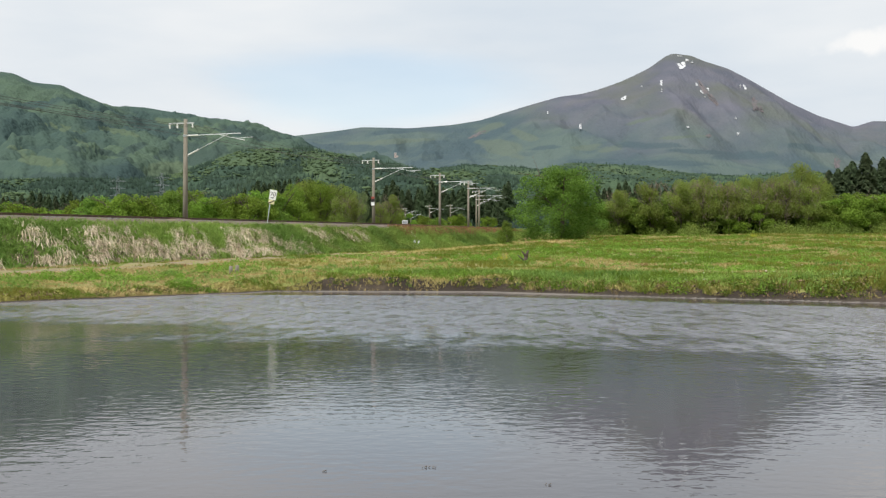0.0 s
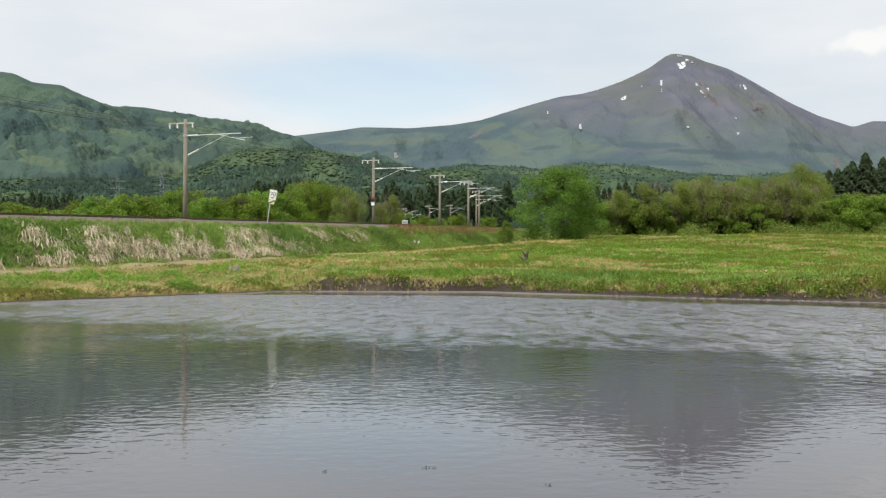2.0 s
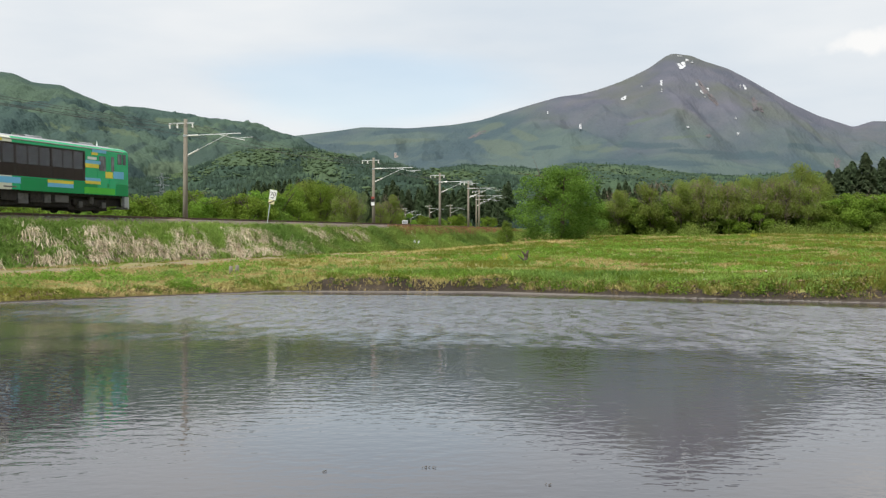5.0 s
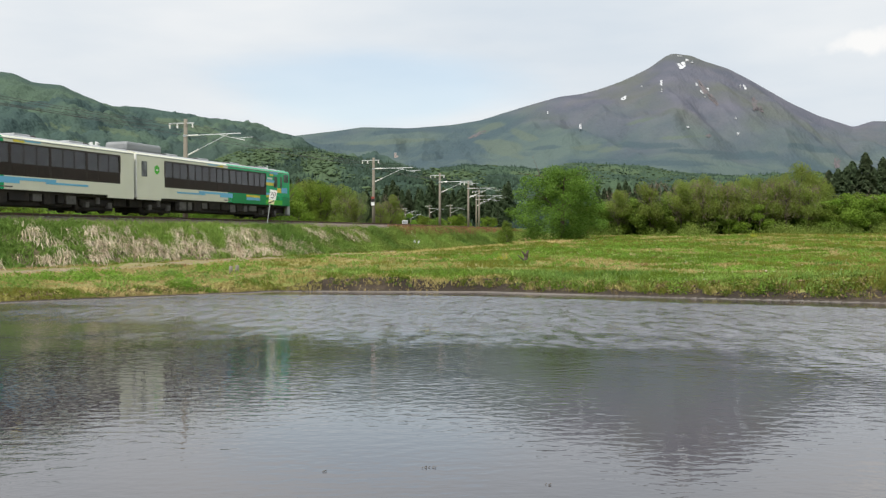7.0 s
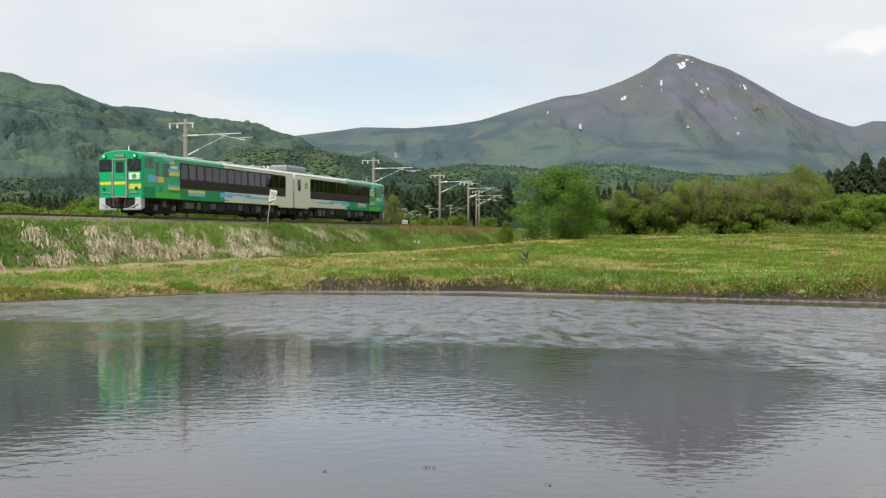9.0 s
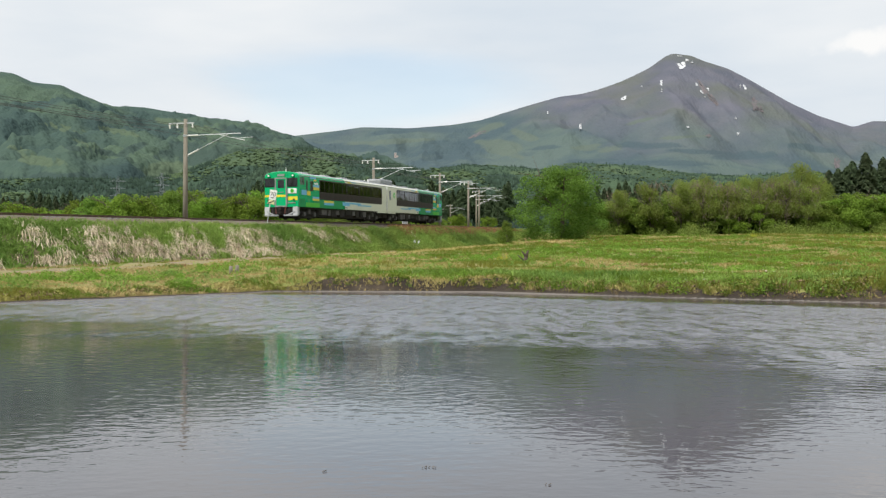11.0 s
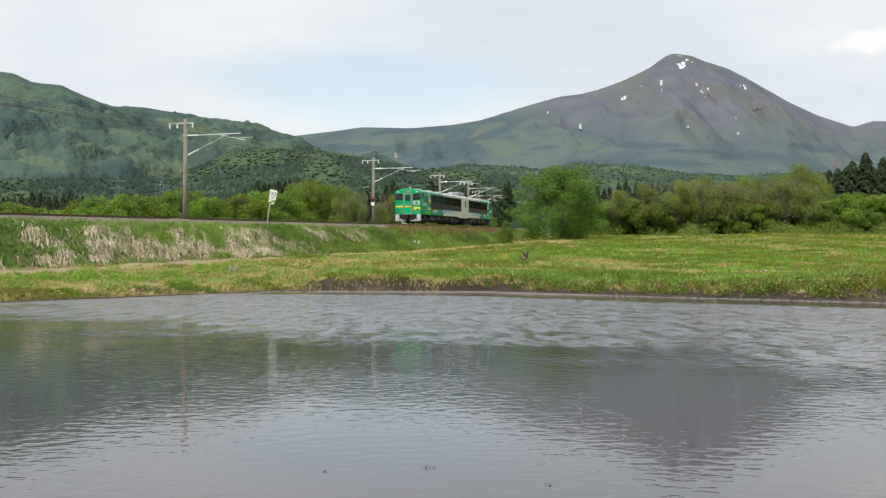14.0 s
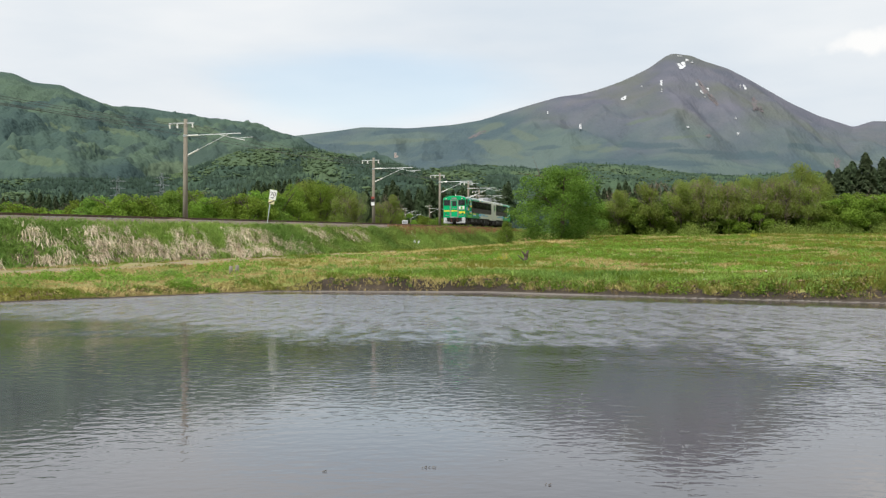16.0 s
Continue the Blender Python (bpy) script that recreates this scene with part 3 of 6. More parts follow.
def draped(name, s0, s1, side0, side1, material, lift, label, category, drift=0.0):
    ss, ws = np.arange(s0, s1, 0.5), np.linspace(0, 1, 7)
    V = []
    for s in ss:
        wob = 0.35 * math.sin(s * 0.31) + 0.2 * math.sin(s * 0.83)
        for w in ws:
            p = on_track(s, side0 + (side1 - side0) * w + wob + drift * (s - s0), 0)
            V.append((p.x, p.y))
    V = np.array(V)
    Z = ground_height(V[:, 0], V[:, 1]) + lift
    k = len(ws)
    Z = Z.reshape(-1, k)
    Z[:, 0] -= lift * 2
    Z[:, -1] -= lift * 2
    idx = np.arange(len(V)).reshape(-1, k)
    f = np.stack([idx[:-1, :-1], idx[:-1, 1:], idx[1:, 1:], idx[1:, :-1]], -1).reshape(-1, 4)
    return tagged(array_object(name, np.column_stack([V, Z.ravel()]), f, material, True), label, category, kind="structure")


draped("path", -40, 24, 7.1, 9.4, M_PATH, 0.05, "dry dirt farm path along the foot of the embankment", "path")

draped("verge", 14, 56, 7.9, 11.0, M_VERGE, 0.05, "strip of golden dry mown grass running on from the farm path", "path", 0.2)

# ---- hills and mountain ----
# bearings: px is a bearing and py a height of sight, in steps of 1 / FOC, from 784 straight ahead and 467 level
FOC = 784 / math.tan(radians(FOV / 2))


def hill(name, crest, depth, foot_depth, material, label, rough, power=1.4, cols=500, rows=110, seed=0, fine=0.25, gullies_from=0.0):
    """A range: its crest line runs through the summits (direction, height); slopes fall to the foot with gullies."""
    px = np.linspace(crest[0][0], crest[-1][0], cols)
    k = np.exp(-0.5 * (np.arange(-8, 9) / 2.5) ** 2)
    cy = np.interp(px, [c[0] for c in crest], [c[1] for c in crest])
    cy = np.convolve(np.pad(cy, 8, mode="edge"), k / k.sum(), mode="valid")
    v = np.concatenate([np.linspace(0, 1, rows), np.linspace(1.03, 1.5, 12)])
    U, V = np.meshgrid((px - 784) / FOC, v, indexing="ij")
    D = foot_depth + (depth - foot_depth) * V
    top = EYE + (467 - cy[:, None]) / FOC * depth
    X = U * D
    base = 0.030 * foot_depth
    shape = np.where(V <= 1, np.clip(V, 0, 1) ** power, 1 - 1.6 * (V - 1))
    gully = fractal(X / (rough * 5) + V * 0.6, D / (rough * 14), 4, seed)
    ridged = 1 - 2 * np.abs(fractal(X / (rough * 3.2), D / (rough * 9), 4, seed + 7))
    amp = np.clip(V * 4, 0, 1) * np.clip((1.0 - V) * 5, 0.0, 1) * (0.04 + 0.96 * smooth01(gullies_from, gullies_from + 0.4, V) if gullies_from else 1.0)
    Z = base + (top - base) * shape + rough * amp * (0.6 * gully + 0.35 * ridged) + rough * fine * 0.35 * fractal(X / (rough * 0.5), D / (rough * 0.7), 3, seed + 3) * np.clip(V * 4, 0, 1) * np.clip((1.0 - V) * 7, 0.12, 1)
    n, m = U.shape
    idx = np.arange(n * m).reshape(n, m)
    f = np.stack([idx[:-1, :-1], idx[1:, :-1], idx[1:, 1:], idx[:-1, 1:]], -1).reshape(-1, 4)
    ob = tagged(array_object(name, np.stack([X, D, Z], -1).reshape(-1, 3), f, material, True), label, "mountain", kind="structure")
    return ob, (U, V, X, D, Z)


VOLCANO_CREST = [(380, 250), (525, 240), (600, 231), (640, 225), (725, 227), (800, 221), (850, 213), (930, 188), (965, 178), (990, 171), (1030, 166), (1060, 158), (1100, 144), (1150, 120), (1180, 98), (1192, 94), (1225, 98),
                 (1245, 107), (1290, 121), (1330, 142), (1400, 182), (1450, 205), (1512, 225), (1545, 214), (1620, 216), (1750, 240)]
volcano, VG = hill("mountain_far", VOLCANO_CREST, 4300, 1700, M_VOLCANO, "volcanic peak tinted blue-grey for haze, with green lower slopes and snow patches", 70, 1.55, 700, 170, 3, fine=0.05, gullies_from=0.35)
LEFT_CREST = [(-260, 150), (-120, 118), (0, 126), (22, 129), (55, 145), (108, 150), (150, 170), (195, 188), (270, 193), (330, 205), (440, 219), (480, 229), (525, 243), (600, 280), (760, 330)]
left_range, LG = hill("mountain_left", LEFT_CREST, 2700, 800, M_HILL, "forested mountain ridge, its green tinted bluish for haze", 55, 1.25, 520, 150, 11, fine=0.5)
NEAR_CREST = [(-260, 300), (0, 318), (100, 318), (200, 320), (300, 312), (380, 285), (430, 267), (480, 264), (550, 265), (600, 274), (660, 284), (720, 296), (780, 306), (850, 316), (930, 330), (1060, 345)]
near_hill, NG = hill("hill_near", NEAR_CREST, 1100, 420, M_MIDHILL, "forested low hill with dark conifers and bright beeches", 16, 1.15, 420, 90, 21, fine=0.5)
FOOT_CREST = [(640, 330), (780, 297), (830, 291), (900, 294), (960, 300), (1010, 288), (1060, 290), (1140, 293), (1190, 304), (1300, 312), (1420, 306), (1568, 312), (1800, 310)]
foot_hill, FG = hill("hill_foot", FOOT_CREST, 1650, 650, M_MIDHILL, "wooded foothills below the volcano", 16, 1.2, 420, 80, 31, fine=0.5)


def covered(px, py, regions, seed):
    """Which lines of sight fall into one of the ragged oval regions (bearing, height, width, depth, lean)."""
    hit = np.zeros(px.shape, dtype=bool)
    rag = 0.75 * fractal(px / 26.0, py / 9.0, 4, seed) + 0.25 * value_noise(px / 3.0, py / 2.0, seed + 9)
    for x, y, w, h, lean in regions:
        ca, sa = math.cos(radians(lean)), math.sin(radians(lean))
        dx, dy = px - x, py - y
        hit |= ((dx * ca + dy * sa) / (w / 2)) ** 2 + ((dy * ca - dx * sa) / (h / 2)) ** 2 < 1 + rag
    return hit


def belongs(px, py, regions, seed):
    """How far inside the ragged oval regions each line of sight lies: 1 within, -1 well outside."""
    best = np.full(px.shape, -1.0)
    rag = 0.55 * fractal(px / 26.0, py / 9.0, 4, seed)
    for x, y, w, h, lean in regions:
        ca, sa = math.cos(radians(lean)), math.sin(radians(lean))
        dx, dy = px - x, py - y
        best = np.maximum(best, 1 + rag - ((dx * ca + dy * sa) / (w / 2)) ** 2 - ((dy * ca - dx * sa) / (h / 2)) ** 2)
    return np.clip(best, -1, 1)


def land_cover(ob, grid, dark, light, seed):
    """Mark where dark plantations and pale open slopes grow."""
    U, V, X, D, Z = grid
    px, py = (U * FOC + 784).ravel(), (467 - (Z - EYE) / D * FOC).ravel()
    for k, (name, regions) in enumerate((("plantation", dark), ("open_slope", light))):
        at = ob.data.attributes.new(name, "FLOAT", "POINT")
        at.data.foreach_set("value", belongs(px, py, regions, seed + k).astype(np.float32))


def growth(m, dark, light, scale):
    """Mix plantations and open slopes into a hill's colour, with ragged edges."""
    nt = m.node_tree
    N, L = nt.nodes.new, nt.links.new
    b = nt.nodes["Principled BSDF"]
    col = b.inputs["Base Color"].links[0].from_socket
    tc, nz, sh = N("ShaderNodeTexCoord"), N("ShaderNodeTexNoise"), N("ShaderNodeMath")
    nz.inputs["Scale"].default_value, nz.inputs["Detail"].default_value = scale, 6.0
    L(tc.outputs["Object"], nz.inputs["Vector"])
    sh.operation = "MULTIPLY_ADD"
    sh.inputs[1].default_value, sh.inputs[2].default_value = 1.6, -0.8
    L(nz.outputs["Fac"], sh.inputs[0])
    for name, c in (("plantation", dark), ("open_slope", light)):
        at, ad, mr, mx = N("ShaderNodeAttribute"), N("ShaderNodeMath"), N("ShaderNodeMapRange"), N("ShaderNodeMix")
        at.attribute_name = name
        ad.operation = "ADD"
        L(at.outputs["Fac"], ad.inputs[0])
        L(sh.outputs["Value"], ad.inputs[1])
        mr.interpolation_type = "SMOOTHSTEP"
        mr.inputs["From Min"].default_value, mr.inputs["From Max"].default_value = -0.1, 0.5
        mr.inputs["To Max"].default_value = 0.70
        L(ad.outputs["Value"], mr.inputs["Value"])
        mx.data_type = "RGBA"
        mx.inputs["B"].default_value = (*c, 1)
        L(mr.outputs["Result"], mx.inputs["Factor"])
        L(col, mx.inputs["A"])
        col = mx.outputs["Result"]
    L(col, b.inputs["Base Color"])


# plantation tones carry the painted haze blue too
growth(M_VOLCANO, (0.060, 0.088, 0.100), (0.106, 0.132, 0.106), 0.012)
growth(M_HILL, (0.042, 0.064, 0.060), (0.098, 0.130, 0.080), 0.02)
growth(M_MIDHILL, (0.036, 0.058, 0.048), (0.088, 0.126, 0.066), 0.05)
land_cover(volcano, VG, [(1150, 257, 170, 12, 2), (1330, 275, 150, 14, -4), (1235, 268, 130, 10, 3), (790, 258, 110, 26, -12), (960, 262, 80, 8, -6), (1440, 262, 90, 12, 8), (1050, 285, 120, 10, 0), (1200, 290, 160, 12, 0), (640, 262, 130, 14, 4)],
           [(890, 262, 90, 34, 12), (1200, 243, 120, 6, -3), (700, 250, 150, 10, -3), (1135, 213, 60, 9, -14), (930, 240, 60, 16, 20), (870, 225, 60, 14, -20), (1060, 262, 90, 18, 0)], 200)
LEFT_LIGHT = [(72, 284, 84, 18, 6), (294, 300, 96, 26, -6), (25, 262, 60, 9, 10), (205, 232, 110, 10, 12), (150, 255, 50, 8, 20), (110, 225, 80, 9, 10), (330, 222, 150, 14, 12)]
LEFT_DARK = [(345, 270, 140, 44, -8), (170, 268, 150, 14, 8), (330, 240, 110, 9, 10), (120, 314, 330, 20, 0), (230, 265, 60, 16, -20), (440, 236, 120, 20, 14)]
land_cover(left_range, LG, LEFT_DARK, LEFT_LIGHT, 220)
NEAR_LIGHT = [(452, 281, 130, 32, -4), (568, 294, 76, 50, 28), (802, 307, 110, 28, 0), (320, 310, 60, 9, 0), (30, 345, 60, 10, 0)]
NEAR_DARK = [(515, 290, 44, 64, 42), (674, 305, 150, 50, 10), (400, 325, 120, 26, 0), (160, 330, 300, 30, 0)]
land_cover(near_hill, NG, NEAR_DARK, NEAR_LIGHT, 240)
land_cover(foot_hill, FG, [(880, 312, 90, 12, 0), (1240, 318, 160, 10, 0)], [(950, 306, 90, 10, 0), (1100, 302, 110, 14, 4)], 260)

# ---- railcar ----
CAR = 21.1


def car_section(width=1.45, bottom=1.0):
    """Half-closed outline of the body: (side, up) round from one sill to the other."""
    pts = [(-width, bottom), (-width, 3.32), (-width + 0.03, 3.45), (-width + 0.16, 3.56), (-width + 0.5, 3.67), (-0.45, 3.74), (0, 3.755)]
    return pts + [(-a, b) for a, b in pts[-2::-1]]


def make_car(door_inside, unit_on_roof):
    """Diesel railcar, its cab end at x = 0 and its body along +x; the y axis points to the side nearer the camera when y < 0 is mirrored."""
    car = new("railcar")
    end = CAR - 0.25
    sec = car_section()

    b0, b1 = (4.18, 19.5) if not door_inside else (4.1, 17.9)
    full = sec
    low = [(-1.45, 1.0), (-1.45, 1.68), (1.45, 1.68), (1.45, 1.0)]
    high = [(-1.45, 3.22)] + sec[1:-1] + [(1.45, 3.22)]

    def shell(x0, x1, outline, material, name, label=""):
        bm = bmesh.new()
        rings = [[bm.verts.new((x, a, c)) for a, c in outline] for x in (x0, x1)]
        for i in range(len(outline)):
            j = (i + 1) % len(outline)
            bm.faces.new((rings[0][i], rings[0][j], rings[1][j], rings[1][i]))
        bm.faces.new(rings[0][::-1])
        bm.faces.new(rings[1])
        bmesh.ops.recalc_face_normals(bm, faces=bm.faces)
        return part(name, bm, material, car, label)
    shell(0.10, b0, full, M_GREEN, "cab_body", "green painted cab end of the body")
    shell(b0, 9.9, low, M_GREEN, "side_wall", "green painted lower wall")
    shell(b0, 9.9, high, M_GREEN, "roof_rail", "green painted upper wall")
    shell(9.9, b1, low, M_CREAM, "side_wall", "cream painted lower wall")
    shell(9.9, b1, high, M_CREAM, "roof_rail", "cream painted upper wall")
    shell(b1, end, full, M_CREAM, "inner_body", "cream painted inner end of the body")
    for k in range(9):
        xs = b0 + 0.9 + k * (b1 - b0 - 1.6) / 8
        for y in (-1, 1):
            part("seat", boxed(xs - 0.22, xs + 0.22, y * 0.38, y * 1.28, 1.66, 2.48, 0.06), M_SEAT, car)
    part("luggage_rack", boxed(b0 + 0.3, b1 - 0.3, 1.0, 1.32, 2.95, 2.98), M_FRAME, car)
    part("luggage_rack", boxed(b0 + 0.3, b1 - 0.3, -1.32, -1.0, 2.95, 2.98), M_FRAME, car)
    # roof skin a little proud of the body
    bm = bmesh.new()
    rp = [(a * 0.985, b + 0.012) for a, b in sec[2:-2]]
    rings = [[bm.verts.new((x, a, b)) for a, b in rp] for x in (1.3, end - 0.02)]
    for i in range(len(rp) - 1):
        bm.faces.new((rings[0][i], rings[0][i + 1], rings[1][i + 1], rings[1][i]))
    part("roof", bm, M_ROOFGREY, car, "light grey painted roof", True)
    for y in (-1, 1):
        part("gutter", boxed(0.6, end, y * 1.42, y * 1.475, 3.40, 3.45, 0.008), M_ROOFGREY, car)
        # lower bodyside: darker green skirt of the cab half, cream sill at the inner end
        part("lower_panel", boxed(0.15, 9.3, y * 1.44, y * 1.458, 0.98, 1.62), M_DKGREEN, car, "dark green lower panel")
        part("lime_panel", boxed(1.4, 4.2, y * 1.45, y * 1.464, 1.02, 1.36), M_LIME, car, "leaf green panel")
        part("sill", boxed(18.3, end, y * 1.38, y * 1.449, 0.86, 1.02), M_CREAM, car)
        # window band with five windows, each of three panes over dark lower panels
        n = 5
        w = (b1 - b0 - 0.1) / n
        part("window_band", boxed(b0, b1, y * 1.40, y * 1.462, 1.66, 2.27, 0.006), M_BAND, car, "dark brown panel under the windows")
        part("window_band", boxed(b0, b1, y * 1.40, y * 1.460, 3.17, 3.25, 0.006), M_BAND, car)
        for k in range(n + 1):
            part("pillar", boxed(b0 + k * w, b0 + k * w + 0.14, y * 1.38, y * 1.464, 2.26, 3.18), M_BAND, car)
        for k in range(n):
            x0 = b0 + 0.14 + k * w
            win = part("window", boxed(x0 - 0.01, x0 + w - 0.13, y * 1.425, y * 1.437, 2.26, 3.18), M_PANE, car, "clear tinted window pane")
            for q in (1, 2):
                xm = x0 + (w - 0.14) * q / 3
                part("mullion", boxed(xm - 0.03, xm + 0.03, y * 1.41, y * 1.455, 2.27, 3.17), M_BAND, win)
            for q in range(3):
                xm = x0 + (w - 0.14) * q / 3
                part("lower_pane", boxed(xm + 0.05, xm + w / 3 - 0.08, y * 1.45, y * 1.470, 1.76, 2.22, 0.006), M_BROWN, car)
                part("curtain", boxed(xm + 0.08, xm + 0.08 + w * (0.10 + 0.06 * ((k + q) % 3)), y * 1.30, y * 1.33, 2.34, 3.14, 0.01), M_CURTAIN, win)
        # cab side windows, crew door and passenger door
        part("cab_side_window", boxed(0.32, 0.62, y * 1.44, y * 1.468, 2.72, 3.30, 0.01), M_GLASS, car)
        part("cab_side_window", boxed(0.72, 1.12, y * 1.44, y * 1.468, 2.72, 3.30, 0.01), M_GLASS, car)
        crew = part("crew_door", boxed(1.32, 1.92, y * 1.44, y * 1.462, 1.05, 3.25, 0.01), M_GREEN, car)
        part("door_window", boxed(1.46, 1.76, y * 1.455, y * 1.472, 2.28, 3.10, 0.01), M_GLASS, crew)
        door = part("passenger_door", boxed(2.12, 3.02, y * 1.44, y * 1.462, 1.02, 3.22, 0.01), M_GREEN, car)
        part("door_window", boxed(2.26, 2.86, y * 1.455, y * 1.472, 2.28, 3.08, 0.02), M_GLASS, door)
        # coloured film patches
        for name, m, x0, x1, z0, z1 in (("blue_patch", M_BLUE, 2.2, 3.5, 3.24, 3.40), ("yellow_patch", M_YELLOW, 3.0, 3.55, 3.10, 3.24), ("white_patch", M_WHITE, 3.1, 3.9, 2.84, 2.98),
                                        ("blue_patch", M_BLUE, 2.75, 4.12, 2.62, 2.80), ("yellow_patch", M_YELLOW, 2.9, 4.12, 2.40, 2.62), ("blue_patch", M_BLUE, 0.55, 1.55, 1.92, 2.32),
                                        ("yellow_patch", M_YELLOW, 1.62, 2.3, 1.92, 2.26), ("blue_patch", M_BLUE, 2.75, 4.12, 1.70, 1.86), ("yellow_patch", M_YELLOW, 2.75, 4.12, 1.54, 1.70),
                                        ("yellow_patch", M_YELLOW, 5.15, 7.25, 1.44, 1.60), ("blue_patch", M_BLUE, 5.15, 7.25, 1.24, 1.44), ("blue_patch", M_BLUE, 9.3, 13.8, 1.46, 1.60),
                                        ("blue_patch", M_BLUE, 9.3, 11.0, 1.30, 1.46), ("blue_patch", M_BLUE, 13.0, 16.5, 1.36, 1.46),
                                        ("yellow_patch", M_YELLOW, 10.6, 11.4, 3.28, 3.40), ("blue_patch", M_BLUE, 11.0, 12.6, 3.34, 3.43)):
            part(name, boxed(x0, x1, y * 1.44, y * 1.472, z0, z1), m, car)
        part("lettering", boxed(9.6, 10.5, y * 1.44, y * 1.466, 1.10, 1.16), M_UNDER2, car)
        if door_inside:
            d2 = part("passenger_door", boxed(19.7, 20.7, y * 1.44, y * 1.460, 0.95, 3.22, 0.01), M_CREAM, car)
            part("door_window", boxed(19.85, 20.4, y * 1.455, y * 1.470, 2.20, 3.08, 0.03), M_GLASS, d2)
            bm = bmesh.new()
            bmesh.ops.create_cone(bm, cap_ends=True, segments=6, radius1=0.29, radius2=0.29, depth=0.03, matrix=Matrix.Translation((18.75, y * 1.452, 2.66)) @ Matrix.Rotation(radians(90), 4, "X"))
            em = part("emblem", bm, M_LIME, car, "round leaf-green emblem")
            part("emblem_mark", boxed(18.63, 18.87, y * 1.46, y * 1.472, 2.60, 2.69), M_WHITE, em)
        else:
            part("roof_whistle", tubed((19.2, y * 0.10, 3.74), (19.2, y * 0.22, 3.98), 0.05, 0.12, 10), M_WHITE, car)
    # cab front, with a slightly rounded mask
    bm = bmesh.new()
    fp = [(a, b) for a, b in car_section(1.45, 0.98)]
    r0 = [bm.verts.new((0.10, a, b)) for a, b in fp]
    r1 = [bm.verts.new((-0.02, a * 0.955, 0.98 + (b - 0.98) * 0.985)) for a, b in fp]
    for i in range(len(fp)):
        j = (i + 1) % len(fp)
        bm.faces.new((r0[i], r0[j], r1[j], r1[i]))
    bm.faces.new(r1)
    bmesh.ops.recalc_face_normals(bm, faces=bm.faces)
    part("cab_front", bm, M_GREEN, car, "flat green cab front")
    F = -0.02
    fd = part("front_door", boxed(F - 0.03, F + 0.05, -0.42, 0.42, 1.06, 3.17, 0.01), M_GREEN, car, "green gangway door in the cab front")
    part("door_window", boxed(F - 0.045, F, -0.29, 0.29, 2.44, 3.08, 0.03), M_SCREEN, fd)
    for y0, y1, z0, z1 in ((-0.50, -0.41, 1.0, 3.25), (0.41, 0.50, 1.0, 3.25), (-0.50, 0.50, 3.17, 3.25), (-0.50, 0.50, 0.98, 1.07)):
        part("door_frame", boxed(F - 0.08, F + 0.04, y0, y1, z0, z1, 0.01), M_FRAME, fd)
    part("door_rail", boxed(F - 0.06, F - 0.03, -0.25, 0.25, 2.10, 2.14), M_FRAME, fd)
    part("door_stripe", boxed(F - 0.036, F, -0.40, 0.40, 1.76, 1.92), M_YELLOW, fd)
    for y in (-1, 1):
        wf = part("windscreen_frame", boxed(F - 0.02, F + 0.03, y * 0.54, y * 1.38, 2.52, 3.23, 0.05), M_BLACK, car)
        part("windscreen", boxed(F - 0.03, F, y * 0.59, y * 1.34, 2.57, 3.19, 0.03), M_SCREEN, wf)
        part("wiper", tubed((F - 0.05, y * 0.75, 2.64), (F - 0.05, y * 1.05, 3.0), 0.015), M_BLACK, wf)
        bm = bmesh.new()
        tube(bm, (F - 0.09, y * 1.02, 3.40), (F + 0.1, y * 1.02, 3.40), 0.13, 0.12, 14)
        hl = part("headlight", bm, M_DKGREEN, car)
        part("lens", tubed((F - 0.105, y * 1.02, 3.40), (F - 0.08, y * 1.02, 3.40), 0.08, 0.08, 14), M_LENS, hl, "round clear headlamp lens")
        tl = part("tail_lamp", tubed((F - 0.06, y * 1.08, 1.52), (F + 0.02, y * 1.08, 1.52), 0.10, 0.10, 12), M_DKGREEN, car)
        part("lens", tubed((F - 0.075, y * 1.08, 1.52), (F - 0.05, y * 1.08, 1.52), 0.06, 0.06, 12), M_BLACK, tl)
        part("step_plate", boxed(F - 0.05, F + 0.02, y * 0.6, y * 1.2, 1.26, 1.32), M_FRAME, car)
        part("handrail", tubed((F - 0.06, y * 0.56, 1.2), (F - 0.06, y * 0.56, 2.4), 0.018), M_FRAME, car)
        # snow plough skirt
        bm = bmesh.new()
        box(bm, F - 0.04, 0.35, y * 1.12, y * 1.38, 0.34, 0.98, 0.05)
        box(bm, F - 0.10, 0.06, y * 0.22, y * 1.38, 0.26, 0.38, 0.03)
        tube(bm, (F - 0.02, y * 1.2, 0.62), (F - 0.06, y * 0.55, 0.34), 0.07, 0.05, 8)
        part("plough", bm, M_SKIRT, car, "grey snow plough skirt")
        part("plough_plate", boxed(F - 0.05, F + 0.02, y * 0.98, y * 1.39, 0.30, 0.99, 0.03), M_PLOUGH, car, "pale grey plough side plate")
        part("brake_hose", tubed((F - 0.10, y * 0.42, 0.98), (F - 0.16, y * 0.36, 0.46), 0.03), M_RUST, car)
        part("jumper_cable", tubed((F - 0.09, y * 0.7, 1.0), (F - 0.14, y * 0.62, 0.5), 0.035), M_BLACK, car)
    part("front_stripe", boxed(F - 0.012, F + 0.02, 0.52, 1.37, 1.76, 1.92), M_YELLOW, car)
    part("front_stripe", boxed(F - 0.012, F + 0.02, -1.37, -0.55, 1.50, 1.78), M_YELLOW, car)
